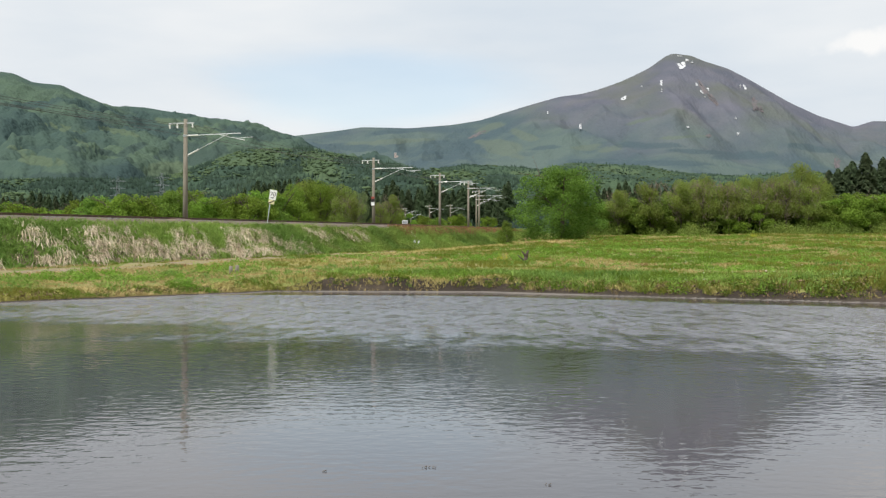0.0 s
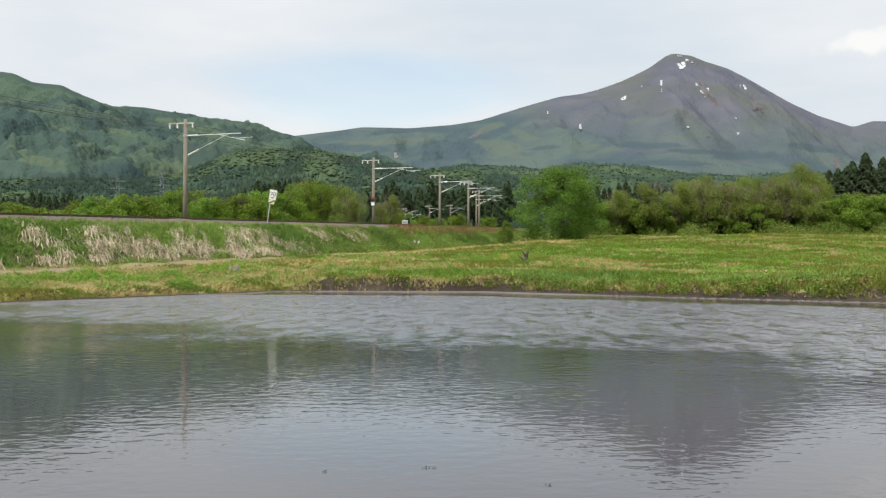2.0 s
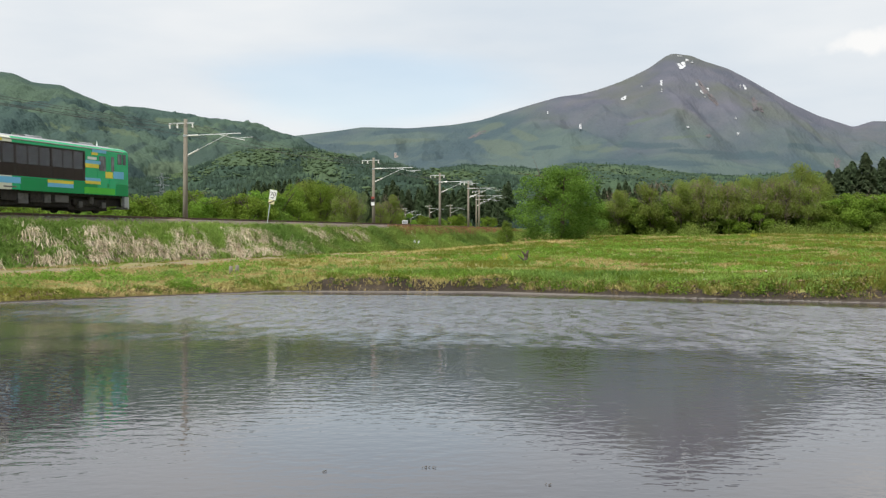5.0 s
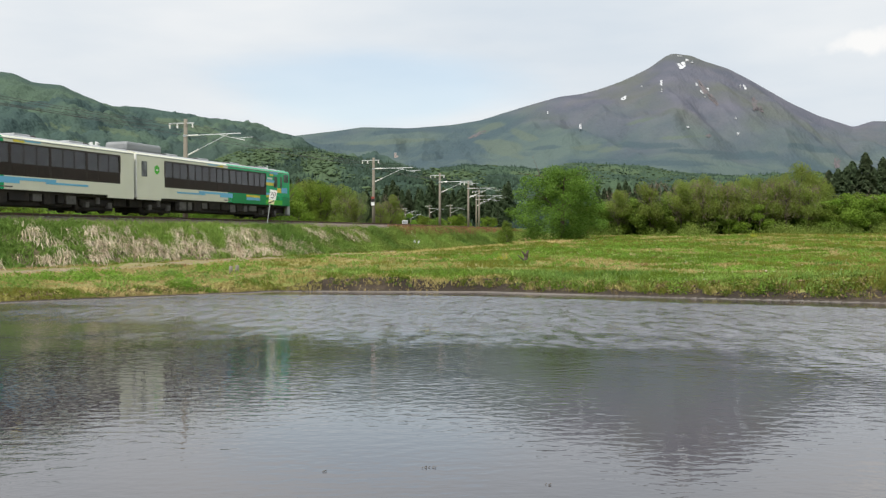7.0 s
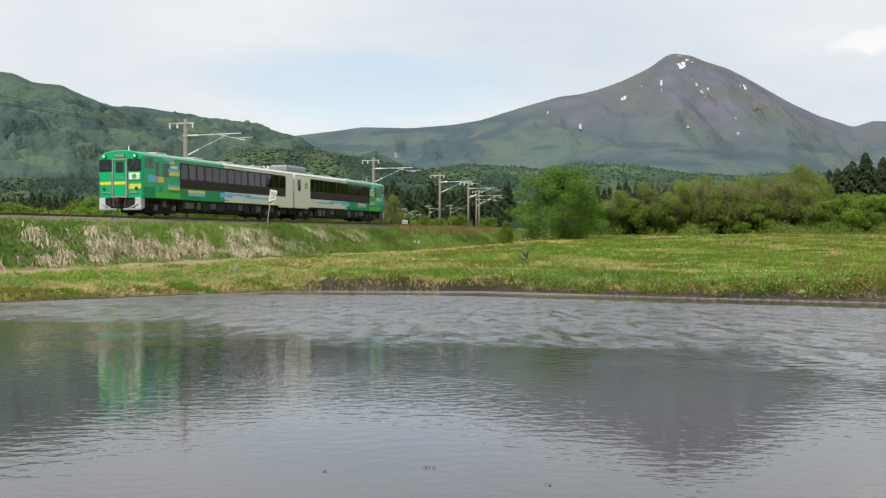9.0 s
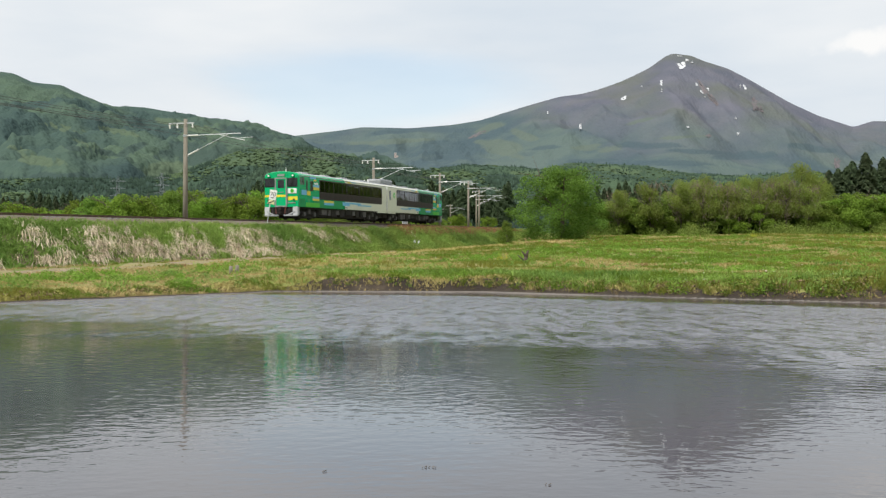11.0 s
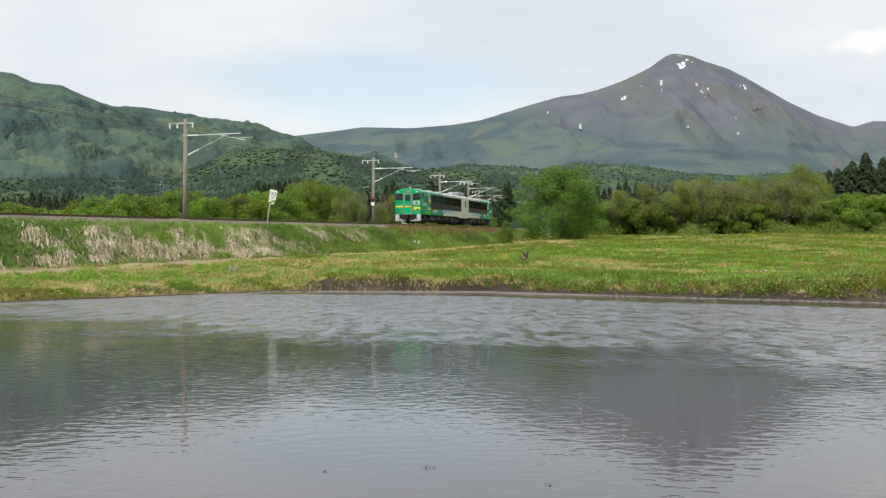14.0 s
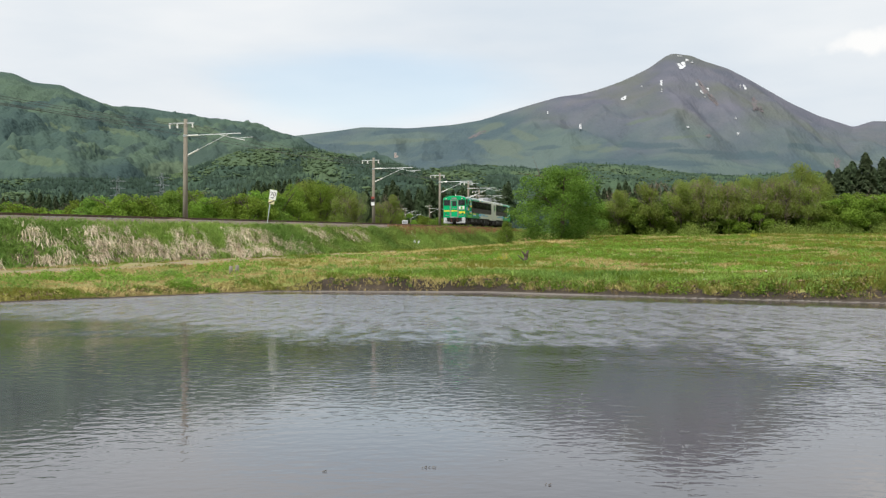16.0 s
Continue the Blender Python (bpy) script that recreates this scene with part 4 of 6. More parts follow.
    hm = part("headmark", boxed(F - 0.06, F - 0.02, -1.32, -0.60, 2.02, 2.42, 0.02), M_WHITE, car, "white headmark plate")
    bm = bmesh.new()
    tube(bm, (F - 0.07, -0.96, 2.22), (F - 0.055, -0.96, 2.22), 0.15, 0.15, 14)
    part("mark", bm, M_LIME, hm)
    ds = part("destination_box", boxed(F - 0.03, F + 0.1, -0.36, 0.36, 3.30, 3.58, 0.02), M_DKGREEN, car)
    part("destination_glass", boxed(F - 0.04, F - 0.02, -0.30, 0.30, 3.36, 3.52), M_FRAME, ds)
    part("coupler", boxed(-0.45, 0.3, -0.14, 0.14, 0.72, 1.0, 0.04), M_UNDER, car)
    part("antenna", tubed((0.9, 0, 3.74), (0.9, 0, 4.10), 0.05, 0.015), M_WHITE, car)
    # gangway between the cars
    part("gangway", boxed(end - 0.02, end + 0.26, -0.55, 0.55, 1.05, 3.2, 0.02), M_UNDER, car, "black concertina gangway")
    for y in (-1, 1):
        part("corner_post", boxed(end - 0.03, end + 0.07, y * 1.30, y * 1.44, 0.95, 3.45, 0.03), M_WHITE, car)
    # roof gear
    for x0 in ((3.2, 7.8, 12.0, 16.4) if not door_inside else (1.8, 6.2, 10.6, 14.6)):
        bm = bmesh.new()
        box(bm, x0, x0 + 1.25, -0.40, 0.40, 3.72, 3.87, 0.05)
        v = part("roof_vent", bm, M_ROOFGREY, car)
        part("vent_mouth", boxed(x0 + 1.2, x0 + 1.75, -0.34, 0.34, 3.72, 3.85, 0.03), M_UNDER2, v)
    if unit_on_roof:
        part("roof_unit", boxed(17.0, 20.75, -0.75, 0.75, 3.68, 4.22, 0.16), M_UNITGREY, car, "dull grey rounded roof cooling unit")
    else:
        part("roof_horn", boxed(19.1, 19.35, -0.3, 0.3, 3.72, 3.84, 0.03), M_ROOFGREY, car)
    # underfloor
    # dark block added to stand in for the shade under the floor
    part("underfloor_fill", boxed(4.8, 15.8, -0.95, 0.95, 0.26, 0.9, 0.04), M_UNDER, car)
    part("drag_gear", boxed(0.05, 1.5, -0.95, 0.95, 0.42, 0.96, 0.04), M_UNDER, car, "dark coupling gear behind the plough")
    part("drag_gear", boxed(end - 1.3, end, -0.95, 0.95, 0.42, 0.96, 0.04), M_UNDER, car)
    part("underframe", boxed(0.4, end - 0.1, -1.25, 1.25, 0.86, 1.02), M_UNDER, car)
    rng = random.Random(5)
    x = 5.2
    while x < 15.2:
        w = rng.uniform(0.5, 1.5)
        for y in (-1, 1):
            z0 = rng.uniform(0.32, 0.5)
            part("equipment_box", boxed(x, x + w, y * 0.5, y * 1.22, z0, 0.9, 0.03), M_UNDER if rng.random() < 0.62 else M_UNDER2, car)
        x += w + rng.uniform(0.08, 0.35)
    for xb in (3.0, end - 2.9):
        bg = part("bogie", boxed(xb - 1.5, xb + 1.5, -1.02, 1.02, 0.36, 0.74, 0.08), M_UNDER, car, "dark steel bogie")
        # dark block added to close the shaded gap between the wheels
        part("bogie_fill", boxed(xb - 1.75, xb + 1.75, -0.85, 0.85, 0.14, 0.9, 0.06), M_UNDER, bg)
        for dx in (-1.05, 1.05):
            for y in (-0.56, 0.56):
                bm = bmesh.new()
                tube(bm, (xb + dx, y - 0.06, 0.43), (xb + dx, y + 0.06, 0.43), 0.43, 0.43, 24)
                tube(bm, (xb + dx, y - 0.09, 0.43), (xb + dx, y + 0.09, 0.43), 0.12, 0.12, 12)
                part("wheel", bm, M_UNDER, bg)
            for y in (-1, 1):
                part("axlebox", boxed(xb + dx - 0.17, xb + dx + 0.17, y * 0.9, y * 1.14, 0.28, 0.6, 0.03), M_UNDER2, bg)
        for y in (-1, 1):
            part("spring", tubed((xb, y * 0.98, 0.5), (xb, y * 0.98, 0.92), 0.17, 0.17, 12), M_UNDER2, bg)
    return car


rear_car = tagged(make_car(False, False), "green and cream two-tone diesel railcar with blue and yellow patches", "train", "cars of the train")
front_car = tagged(make_car(True, True), "cream and green diesel railcar with a roof cooling unit", "train", "cars of the train")

# ---- overhead line ----
POLES = [-34.0, 12.5, 52.0, 81.5]


def make_pole(place, turn, height, signs=False):
    """Concrete mast with a bracket reaching over the track; +x of the mast points to the track."""
    mast = new("catenary_mast")
    part("pole", tubed((0, 0, -1.2), (0, 0, height), 0.19, 0.13, 14), M_CONCRETE, mast, "round weathered concrete pole", True)
    top = part("bracket_tube", tubed((0.13, 0, 5.88), (4.3, 0, 5.92), 0.03), M_STEEL, mast, "galvanised bracket tube")
    part("insulator", tubed((0.15, 0, 5.88), (1.0, 0, 5.89), 0.058, 0.058), M_INSUL, top)
    st = part("bracket_strut", tubed((0.15, 0, 4.50), (3.3, 0, 5.88), 0.025), M_STEEL, mast, "slanting galvanised strut")
    part("insulator", tubed((0.2, 0, 4.52), (1.05, 0, 4.894), 0.058), M_INSUL, st)
    part("steady_arm", tubed((2.6, 0, 5.88), (4.6, 0, 5.42), 0.02), M_STEEL, mast)
    part("steady_arm", tubed((4.0, 0, 5.58), (5.2, 0, 5.62), 0.018), M_STEEL, mast)
    ca = part("cross_arm", boxed(-1.3, 0.65, -0.05, 0.05, height - 0.32, height - 0.24), M_STEEL, mast)
    for x in (-1.25, -0.65, 0.55):
        part("insulator", tubed((x, 0, height - 0.62), (x, 0, height - 0.3), 0.075, 0.05), M_INSUL, ca)
    part("pole_band", tubed((0, 0, 5.81), (0, 0, 5.95), 0.17, 0.17, 14), M_STEEL, mast)
    if signs:
        part("marker_plate", boxed(-0.16, 0.16, -0.24, -0.19, 2.72, 2.92), M_ORANGE, mast)
        part("dark_plate", boxed(-0.19, 0.19, -0.24, -0.19, 2.36, 2.70), M_BLACK, mast)
        part("white_plate", boxed(-0.17, 0.17, -0.24, -0.19, 1.98, 2.34), M_WHITE, mast)
    mast.matrix_basis = Matrix.Translation(place) @ Matrix.Rotation(turn, 4, "Z")
    return tagged(mast, "concrete railway catenary mast with a bracket arm and white insulators", "mast", "masts along the railway")


for k, s in enumerate(POLES):
    make_pole(on_track(s, -3.0, 0), -heading(s), 7.05, k == 2)


def sagging(name, points, sag, r, label):
    """A wire from support to support."""
    bm = bmesh.new()
    for a, b in zip(points, points[1:]):
        q = [a.lerp(b, i / 12) - Vector((0, 0, sag * 4 * (i / 12) * (1 - i / 12))) for i in range(13)]
        for u, v in zip(q, q[1:]):
            tube(bm, u, v, r, r, 4)
    return tagged(mesh_object(name, bm, M_WIRE), label, "wire", "wires over the railway")


sagging("contact_wire", [on_track(s, 0.2, 5.3) for s in POLES + [104.0, 130.0]], 0.0, 0.012, "thin dark contact wire over the track")
sagging("messenger_wire", [on_track(s, 0.1, 6.2) for s in POLES + [104.0, 130.0]], 0.5, 0.012, "thin dark messenger wire over the track")
for off in (-4.25, -3.65, -2.45):
    sagging("feeder_wire", [on_track(s, off, 6.45) for s in POLES + [104.0]], 0.4, 0.013, "thin dark feeder wire on the mast tops")

# ---- plants ----
def tufts(name, P, height, width, blades, material, label, category, lean=0.35, seed=0, up=True):
    """Many blades in one mesh: each a bent two-piece strip standing on the ground."""
    rng = np.random.default_rng(seed)
    n = len(P)
    P = np.repeat(P, blades, 0)
    h = np.repeat(height, blades) * rng.uniform(0.55, 1.1, n * blades)
    w = np.repeat(width, blades) * rng.uniform(0.7, 1.3, n * blades)
    a = rng.uniform(0, 2 * math.pi, n * blades)
    off = rng.normal(0, 1, (n * blades, 2)) * (h * 0.35)[:, None]
    P = P + np.column_stack([off, np.zeros(len(P))])
    b = rng.uniform(0, 2 * math.pi, n * blades)
    lx, ly = np.cos(b) * h * lean * rng.uniform(0.3, 1.4, len(h)), np.sin(b) * h * lean * rng.uniform(0.3, 1.4, len(h))
    wx, wy = np.cos(a) * w * 0.5, np.sin(a) * w * 0.5
    zero = np.zeros(len(h))
    v0 = P + np.column_stack([wx, wy, zero - 0.03])
    v1 = P - np.column_stack([wx, wy, zero + 0.03])
    mid = P + np.column_stack([lx * 0.35, ly * 0.35, h * 0.6])
    v2, v3 = mid - np.column_stack([wx, wy, zero]) * 0.8, mid + np.column_stack([wx, wy, zero]) * 0.8
    tip = P + np.column_stack([lx, ly, h])
    V = np.stack([v0, v1, v2, v3, tip], 1).reshape(-1, 3)
    i = np.arange(len(h))[:, None] * 5
    F = np.concatenate([i + np.array([[0, 1, 2]]), i + np.array([[0, 2, 3]]), i + np.array([[3, 2, 4]])])
    return tagged(array_object(name, V, F, material), label, category, kind="stuff")


def field_points(n, y0, y1, seed, gamma=1.6):
    """Places spread over the ground before the camera, thinning with distance."""
    rng = np.random.default_rng(seed)
    Y = y0 * (y1 / y0) ** (rng.random(n) ** (1 / gamma))
    X = rng.uniform(-0.44, 0.44, n) * Y
    s, side, rail = beside_track(X, Y)
    return X, Y, s, side, from_water(X, Y), rng


def on_ground(X, Y):
    return np.column_stack([X, Y, ground_height(X, Y)])


def make_grass():
    X, Y, s, side, d, rng = field_points(150000, 28, 165, 1, 1.2)
    open_field = (side > 6.4) & (d > np.where(X > 0, 1.15 + 0.5 * fractal(X * 0.9, Y * 0.9, 3, 48), 0.42)) & ~((side > 7.3 + 0.3 * fractal(s * 0.6, side, 2, 43)) & (side < 9.2) & (s < 24) & (np.abs(side - 8.3 - 0.35 * np.sin(s * 0.31)) > 0.22)) & ~((side > 7.6) & (side < 9.2) & (s >= 24) & (s < 54))
    dry = 1.35 * fractal(X * 0.36, Y * 0.20, 4, 40) - 0.02 + 1.25 * smooth01(1, -7, X) * smooth01(66, 46, Y) + 0.75 * np.exp(-((d - 0.9) / 0.6) ** 2)
    dry = dry + 1.4 * np.exp(-((side - 10.0) / 4.0) ** 2) * smooth01(22, 40, s) + 0.25 * fractal(X * 1.2, Y * 1.0, 2, 44)
    lush = np.exp(-((d - 4.2) / 2.2) ** 2) * smooth01(-4, 0, X)
    on_verge = np.abs(side - 9.45 - 0.2 * (s - 14)) < 1.9
    dry = dry + 1.5 * (on_verge & (s > 14) & (s < 56))
    dry = dry - 0.9 * lush
    # worn, bleached bands running across the far part of the meadow
    dry = dry + 0.45 * smooth01(0.1, 0.6, value_noise(X * 0.05 + 3, Y * 0.16, 46)) * smooth01(44, 56, Y)
    scale = np.clip(Y / 45, 0.8, 2.4)
    g = open_field & (dry < 0.36 + rng.normal(0, 0.22, len(X)))
    tufts("meadow_grass", on_ground(X[g], Y[g]), (0.07 + 0.19 * lush[g] + 0.05 * rng.random(g.sum()) + 0.12 * np.clip(fractal(X[g] * 0.6, Y[g] * 0.35, 3, 47), 0, 1)) * scale[g] ** 0.5, 0.022 * scale[g], 4, M_GRASS, "short green meadow grass on the field", "grass", seed=1)
    q = open_field & ~g
    tufts("dry_grass", on_ground(X[q], Y[q]), (0.06 + 0.05 * rng.random(q.sum())) * scale[q] ** 0.5, 0.022 * scale[q], 4, M_STRAW, "dry straw-coloured grass on the field", "grass", lean=0.9, seed=2)
    f = open_field & (lush > 0.35) & (rng.random(len(X)) < 0.05)
    tufts("seeding_grass", on_ground(X[f], Y[f]), np.full(f.sum(), 0.27), np.full(f.sum(), 0.025), 3, M_SEED, "pale green seeding grass standing in the lush strip", "grass", seed=3)
    # rough grass hanging over the bank of the flooded field
    X, Y, s, side, d, rng = field_points(200000, 28, 44, 5, 1.0)
    b = (d > np.where(X < -5, 0.56, 0.70 + 0.35 * smooth01(0, 4, X) * (1 + fractal(X, Y, 2, 49)))) & (d < 1.7)
    X, Y = X[b], Y[b]
    st = rng.random(len(X))
    dryb = fractal(X * 1.1, Y * 1.1, 3, 52) + rng.normal(0, 0.35, len(X)) > 0.05
    for sel, m, nm, lab in ((dryb & (st < 0.5), M_STRAW, "bank_straw", "dry yellow grass hanging over the muddy bank"), (~dryb & (st < 0.5), M_GRASS, "bank_grass", "green grass hanging over the muddy bank")):
        tufts(nm, on_ground(X[sel], Y[sel]), 0.06 + 0.11 * rng.random(sel.sum()), np.full(sel.sum(), 0.022), 5, m, lab, "grass", lean=1.2, seed=6)


def along_embankment(n, s0, s1, a0, a1, seed):
    rng = np.random.default_rng(seed)
    s = s0 + (s1 - s0) * rng.random(n)
    side = rng.uniform(a0, a1, n)
    h = np.interp(s, _s, _head)
    X, Y = np.interp(s, _s, _x) + side * np.cos(h), np.interp(s, _s, _y) - side * np.sin(h)
    return X, Y, s, side, rng


def make_embankment_plants():
    X, Y, s, side, rng = along_embankment(19000, -18, 130, 3.0, 6.4, 11)
    reed_zone = (s < 28) & (side > 4.0) & (side < 6.5) & (fractal(s * 0.35, side * 0.5, 3, 60) > -0.45 + 0.9 * smooth01(6, 28, s))
    g = ~reed_zone | (rng.random(len(X)) < 0.25)
    hh = np.where(side < 4.2, 0.18, 0.26) + 0.26 * np.clip(fractal(X * 0.5, Y * 0.5, 3, 61), -0.6, 1)
    tufts("embankment_weeds", on_ground(X[g], Y[g]), hh[g], np.full(g.sum(), 0.05), 7, M_LUSH, "dense green weeds on the railway embankment", "weeds", lean=0.8, seed=12)
    X, Y, s, side, rng = along_embankment(6000, -18, 130, 2.9, 4.6, 13)
    tufts("embankment_grass", on_ground(X, Y), np.where(side < 3.5, np.where(s > 16, 0.16, 0.36), 0.26) + 0.24 * rng.random(len(X)) ** 2, np.full(len(X), 0.03), 5, M_LUSH, "green grass along the ballast shoulder", "grass", lean=0.5, seed=14)
    X, Y, s, side, rng = along_embankment(5000, 40, 110, 2.2, 4.2, 15)
    tufts("sorrel", on_ground(X, Y), 0.35 + 0.25 * rng.random(len(X)), np.full(len(X), 0.05), 4, M_SORREL, "reddish sorrel stalks beside the ballast", "weeds", lean=0.4, seed=16)
    X, Y, s, side, rng = along_embankment(9000, -18, 120, -8.0, -3.4, 17)
    tufts("trackside_weeds", on_ground(X, Y), 0.4 + 0.5 * rng.random(len(X)), np.full(len(X), 0.08), 5, M_LUSH, "tall green weeds behind the track", "weeds", lean=0.7, seed=18)
    # dead reeds leaning down the slope
    X, Y, s, side, rng = along_embankment(3000, -18, 42, 3.5, 6.1, 19)
    keep = (fractal(s * 0.35, side * 0.5, 3, 60) > -0.5 + 1.0 * smooth01(4, 30, s) + 0.5 * rng.random(len(s))) & (fractal(s * 1.1, side * 1.2, 2, 62) > -0.25)
    X, Y, s = X[keep], Y[keep], s[keep]
    k = 9
    n = len(X) * k
    B = np.repeat(on_ground(X, Y), k, 0) + rng.normal(0, 0.12, (n, 3)) * np.array([1, 1, 0.0])
    h = np.repeat(np.interp(s, _s, _head), k)
    L = rng.uniform(0.2, 0.8, n) * np.repeat(rng.uniform(0.6, 1.25, len(X)), k)
    tilt = rng.normal(0, 0.85, n) + np.repeat(1.1 * value_noise(s * 0.9, s * 0 + 0.5, 63) + rng.normal(0, 0.3, len(X)), k)
    dx, dy = np.cos(h + tilt), -np.sin(h + tilt)
    w = rng.uniform(0.005, 0.013, n)
    px, py = -dy * w, dx * w
    rise = rng.uniform(0.05, 0.42, n)
    pts = []
    for f, zz in ((0, 0.0), (0.35, 0.8), (0.7, 0.75), (1.0, 0.0)):
        c = np.column_stack([B[:, 0] + dx * L * f, B[:, 1] + dy * L * f, B[:, 2] + rise * zz - 0.42 * L * f + 0.06])
        pts += [c - np.column_stack([px, py, 0 * w]), c + np.column_stack([px, py, 0 * w])]
    V = np.stack(pts, 1).reshape(-1, 3)
    i = np.arange(n)[:, None] * 8
    F = np.concatenate([i + np.array([[a, a + 1, a + 3, a + 2]]) for a in (0, 2, 4)])
    tagged(array_object("dead_reeds", V, F, M_REED), "flattened pale dead reeds on the embankment slope", "reeds", kind="stuff")


def make_meadow_weeds():
    X, Y, s, side, d, rng = field_points(60000, 28, 130, 71, 1.2)
    strip = np.exp(-((d - 3.2) / 2.0) ** 2) * smooth01(-7, -2, X)
    clump = fractal(X * 0.9, Y * 0.6, 3, 72) + 0.8 * strip
    k = (side > 9.6) & (np.abs(side - 9.45 - 0.2 * (s - 14)) > 2.2) & (d > 1.0) & (clump > 0.62) & (rng.random(len(X)) < 0.55)
    tufts("meadow_weeds", on_ground(X[k], Y[k]), 0.13 + 0.16 * strip[k] + 0.16 * rng.random(k.sum()) ** 2, 0.05 * np.clip(Y[k] / 45, 0.8, 2), 6, M_LUSH, "low leafy green weeds in clumps over the meadow", "weeds", lean=0.9, seed=73)
    q = (side > 9.6) & (d > 0.9) & (fractal(X * 0.5, Y * 0.35, 3, 75) > 1.0) & (rng.random(len(X)) < 0.6)
    tufts("meadow_sorrel", on_ground(X[q], Y[q]), 0.10 + 0.10 * rng.random(q.sum()), 0.03 * np.clip(Y[q] / 45, 0.8, 2), 5, M_SORREL, "low reddish-brown weeds in patches over the meadow", "weeds", lean=0.7, seed=76)


make_grass()
make_meadow_weeds()
make_embankment_plants()


def leaf_mesh(rng, lobes, n, size, stretch=1.0, droop=0.0):
    """Leaf cards spread through the outer parts of the lobes (centre, radii)."""
    vol = np.array([l[1][0] * l[1][1] * l[1][2] for l in lobes]) ** 0.67
    pick = rng.choice(len(lobes), n, p=vol / vol.sum())
    C, R = np.array([l[0] for l in lobes])[pick], np.array([l[1] for l in lobes])[pick]
    d = rng.normal(0, 1, (n, 3))
    d /= np.linalg.norm(d, axis=1)[:, None]
    P = C + d * R * (rng.random(n) ** 0.35)[:, None]
    u = rng.normal(0, 1, (n, 3))
    u[:, 2] -= droop
    u /= np.linalg.norm(u, axis=1)[:, None]
    nn = d + rng.normal(0, 0.8, (n, 3)) + np.array([0, 0, 0.5])
    v = np.cross(nn, u)
    v /= np.linalg.norm(v, axis=1)[:, None] + 1e-6
    sz = size * rng.uniform(0.6, 1.3, n)[:, None]
    u, v = u * sz * stretch, v * sz * 0.55
    V = np.stack([P - u, P + v, P + u, P - v], 1).reshape(-1, 3)
    return V, np.arange(n * 4).reshape(n, 4)


def add_limbs(bm, rng, height, spread, trunk_r, count, low=0.25):
    tube(bm, (0, 0, -0.4), (0.1, 0.05, height * 0.55), trunk_r, trunk_r * 0.6, 8)
    tube(bm, (0.1, 0.05, height * 0.55), (0.15, -0.1, height * 0.92), trunk_r * 0.6, trunk_r * 0.12, 6)
    for k in range(count):
        z = height * rng.uniform(low, 0.75)
        a = rng.uniform(0, 2 * math.pi)
        r = spread * rng.uniform(0.5, 0.9)
        e = Vector((math.cos(a) * r, math.sin(a) * r, min(height * 0.95, z + r * rng.uniform(0.5, 1.0))))
        b0 = Vector((0.1, 0.05, z))
        m = b0.lerp(e, 0.5) + Vector((0, 0, 0.12 * r))
        tube(bm, b0, m, trunk_r * 0.38, trunk_r * 0.25, 5)
        tube(bm, m, e, trunk_r * 0.25, trunk_r * 0.06, 5)
        for q in range(2):
            e2 = m + Vector((rng.normal(0, 0.3) * spread, rng.normal(0, 0.3) * spread, abs(rng.normal(0, 0.25)) * spread))
            tube(bm, m, e2, trunk_r * 0.16, trunk_r * 0.04, 4)


def make_tree(seed, material, height, spread, leaves, size, lobes=13, low=0.2, gaps=False, name="tree", clump=(0.19, 0.34)):
    rng = np.random.default_rng(seed)
    tree = new(name)
    bm = bmesh.new()
    add_limbs(bm, rng, height, spread, 0.05 * height ** 0.7, 9, low)
    part("trunk", bm, M_BARK, tree)
    ls = []
    for k in range(lobes):
        f = (k + 0.5) / lobes
        z = height * (low + (0.93 - low) * f)
        prof = math.sin(math.pi * min(0.96, 0.18 + 0.75 * f)) ** 0.7
        a = k * 2.4 + rng.uniform(-0.4, 0.4)
        r = spread * prof * rng.uniform(0.35, 0.72)
        q = spread * (rng.uniform(*clump) if gaps else rng.uniform(0.26, 0.44))
        if gaps:
            r = spread * prof * rng.uniform(0.25, 0.92)
        ls.append(((math.cos(a) * r, math.sin(a) * r, z), (q * 1.05, q * 1.05, q * rng.uniform(0.75, 1.05))))
    V, F = leaf_mesh(rng, ls, leaves, size)
    crown = array_object("crown", V, F, material)
    crown.parent = tree
    return tree


def make_cedar(seed, height, spread, leaves=2600, blunt=0.8):
    rng = np.random.default_rng(seed)
    tree = new("cedar_tree")
    part("trunk", tubed((0, 0, -0.4), (0, 0, height * 0.95), 0.22, 0.03, 7), M_BARK, tree)
    f = rng.random(leaves) ** 0.75
    tier = np.floor(f * 15) / 15
    a = rng.uniform(0, 2 * math.pi, leaves)
    wob = 1 + 0.3 * np.sin(a * 3 + tier * 31) + 0.15 * np.sin(a * 5 + tier * 57)
    R = spread * (1 - f) ** blunt * (0.55 + 0.45 * rng.random(leaves)) * wob + 0.08
    z = height * (0.06 + 0.94 * f) - 0.25 * R + rng.normal(0, 0.12, leaves)
    P = np.column_stack([np.cos(a) * R, np.sin(a) * R, z])
    out = np.column_stack([np.cos(a), np.sin(a), -0.45 + 0 * a]) * (0.34 * rng.uniform(0.6, 1.3, leaves))[:, None]
    sd = np.column_stack([-np.sin(a), np.cos(a), rng.normal(0, 0.5, leaves)]) * (0.17 * rng.uniform(0.6, 1.3, leaves))[:, None]
    V = np.stack([P - out, P + sd, P + out, P - sd], 1).reshape(-1, 3)
    crown = array_object("crown", V, np.arange(leaves * 4).reshape(leaves, 4), M_CEDAR)
    crown.parent = tree
    return tree


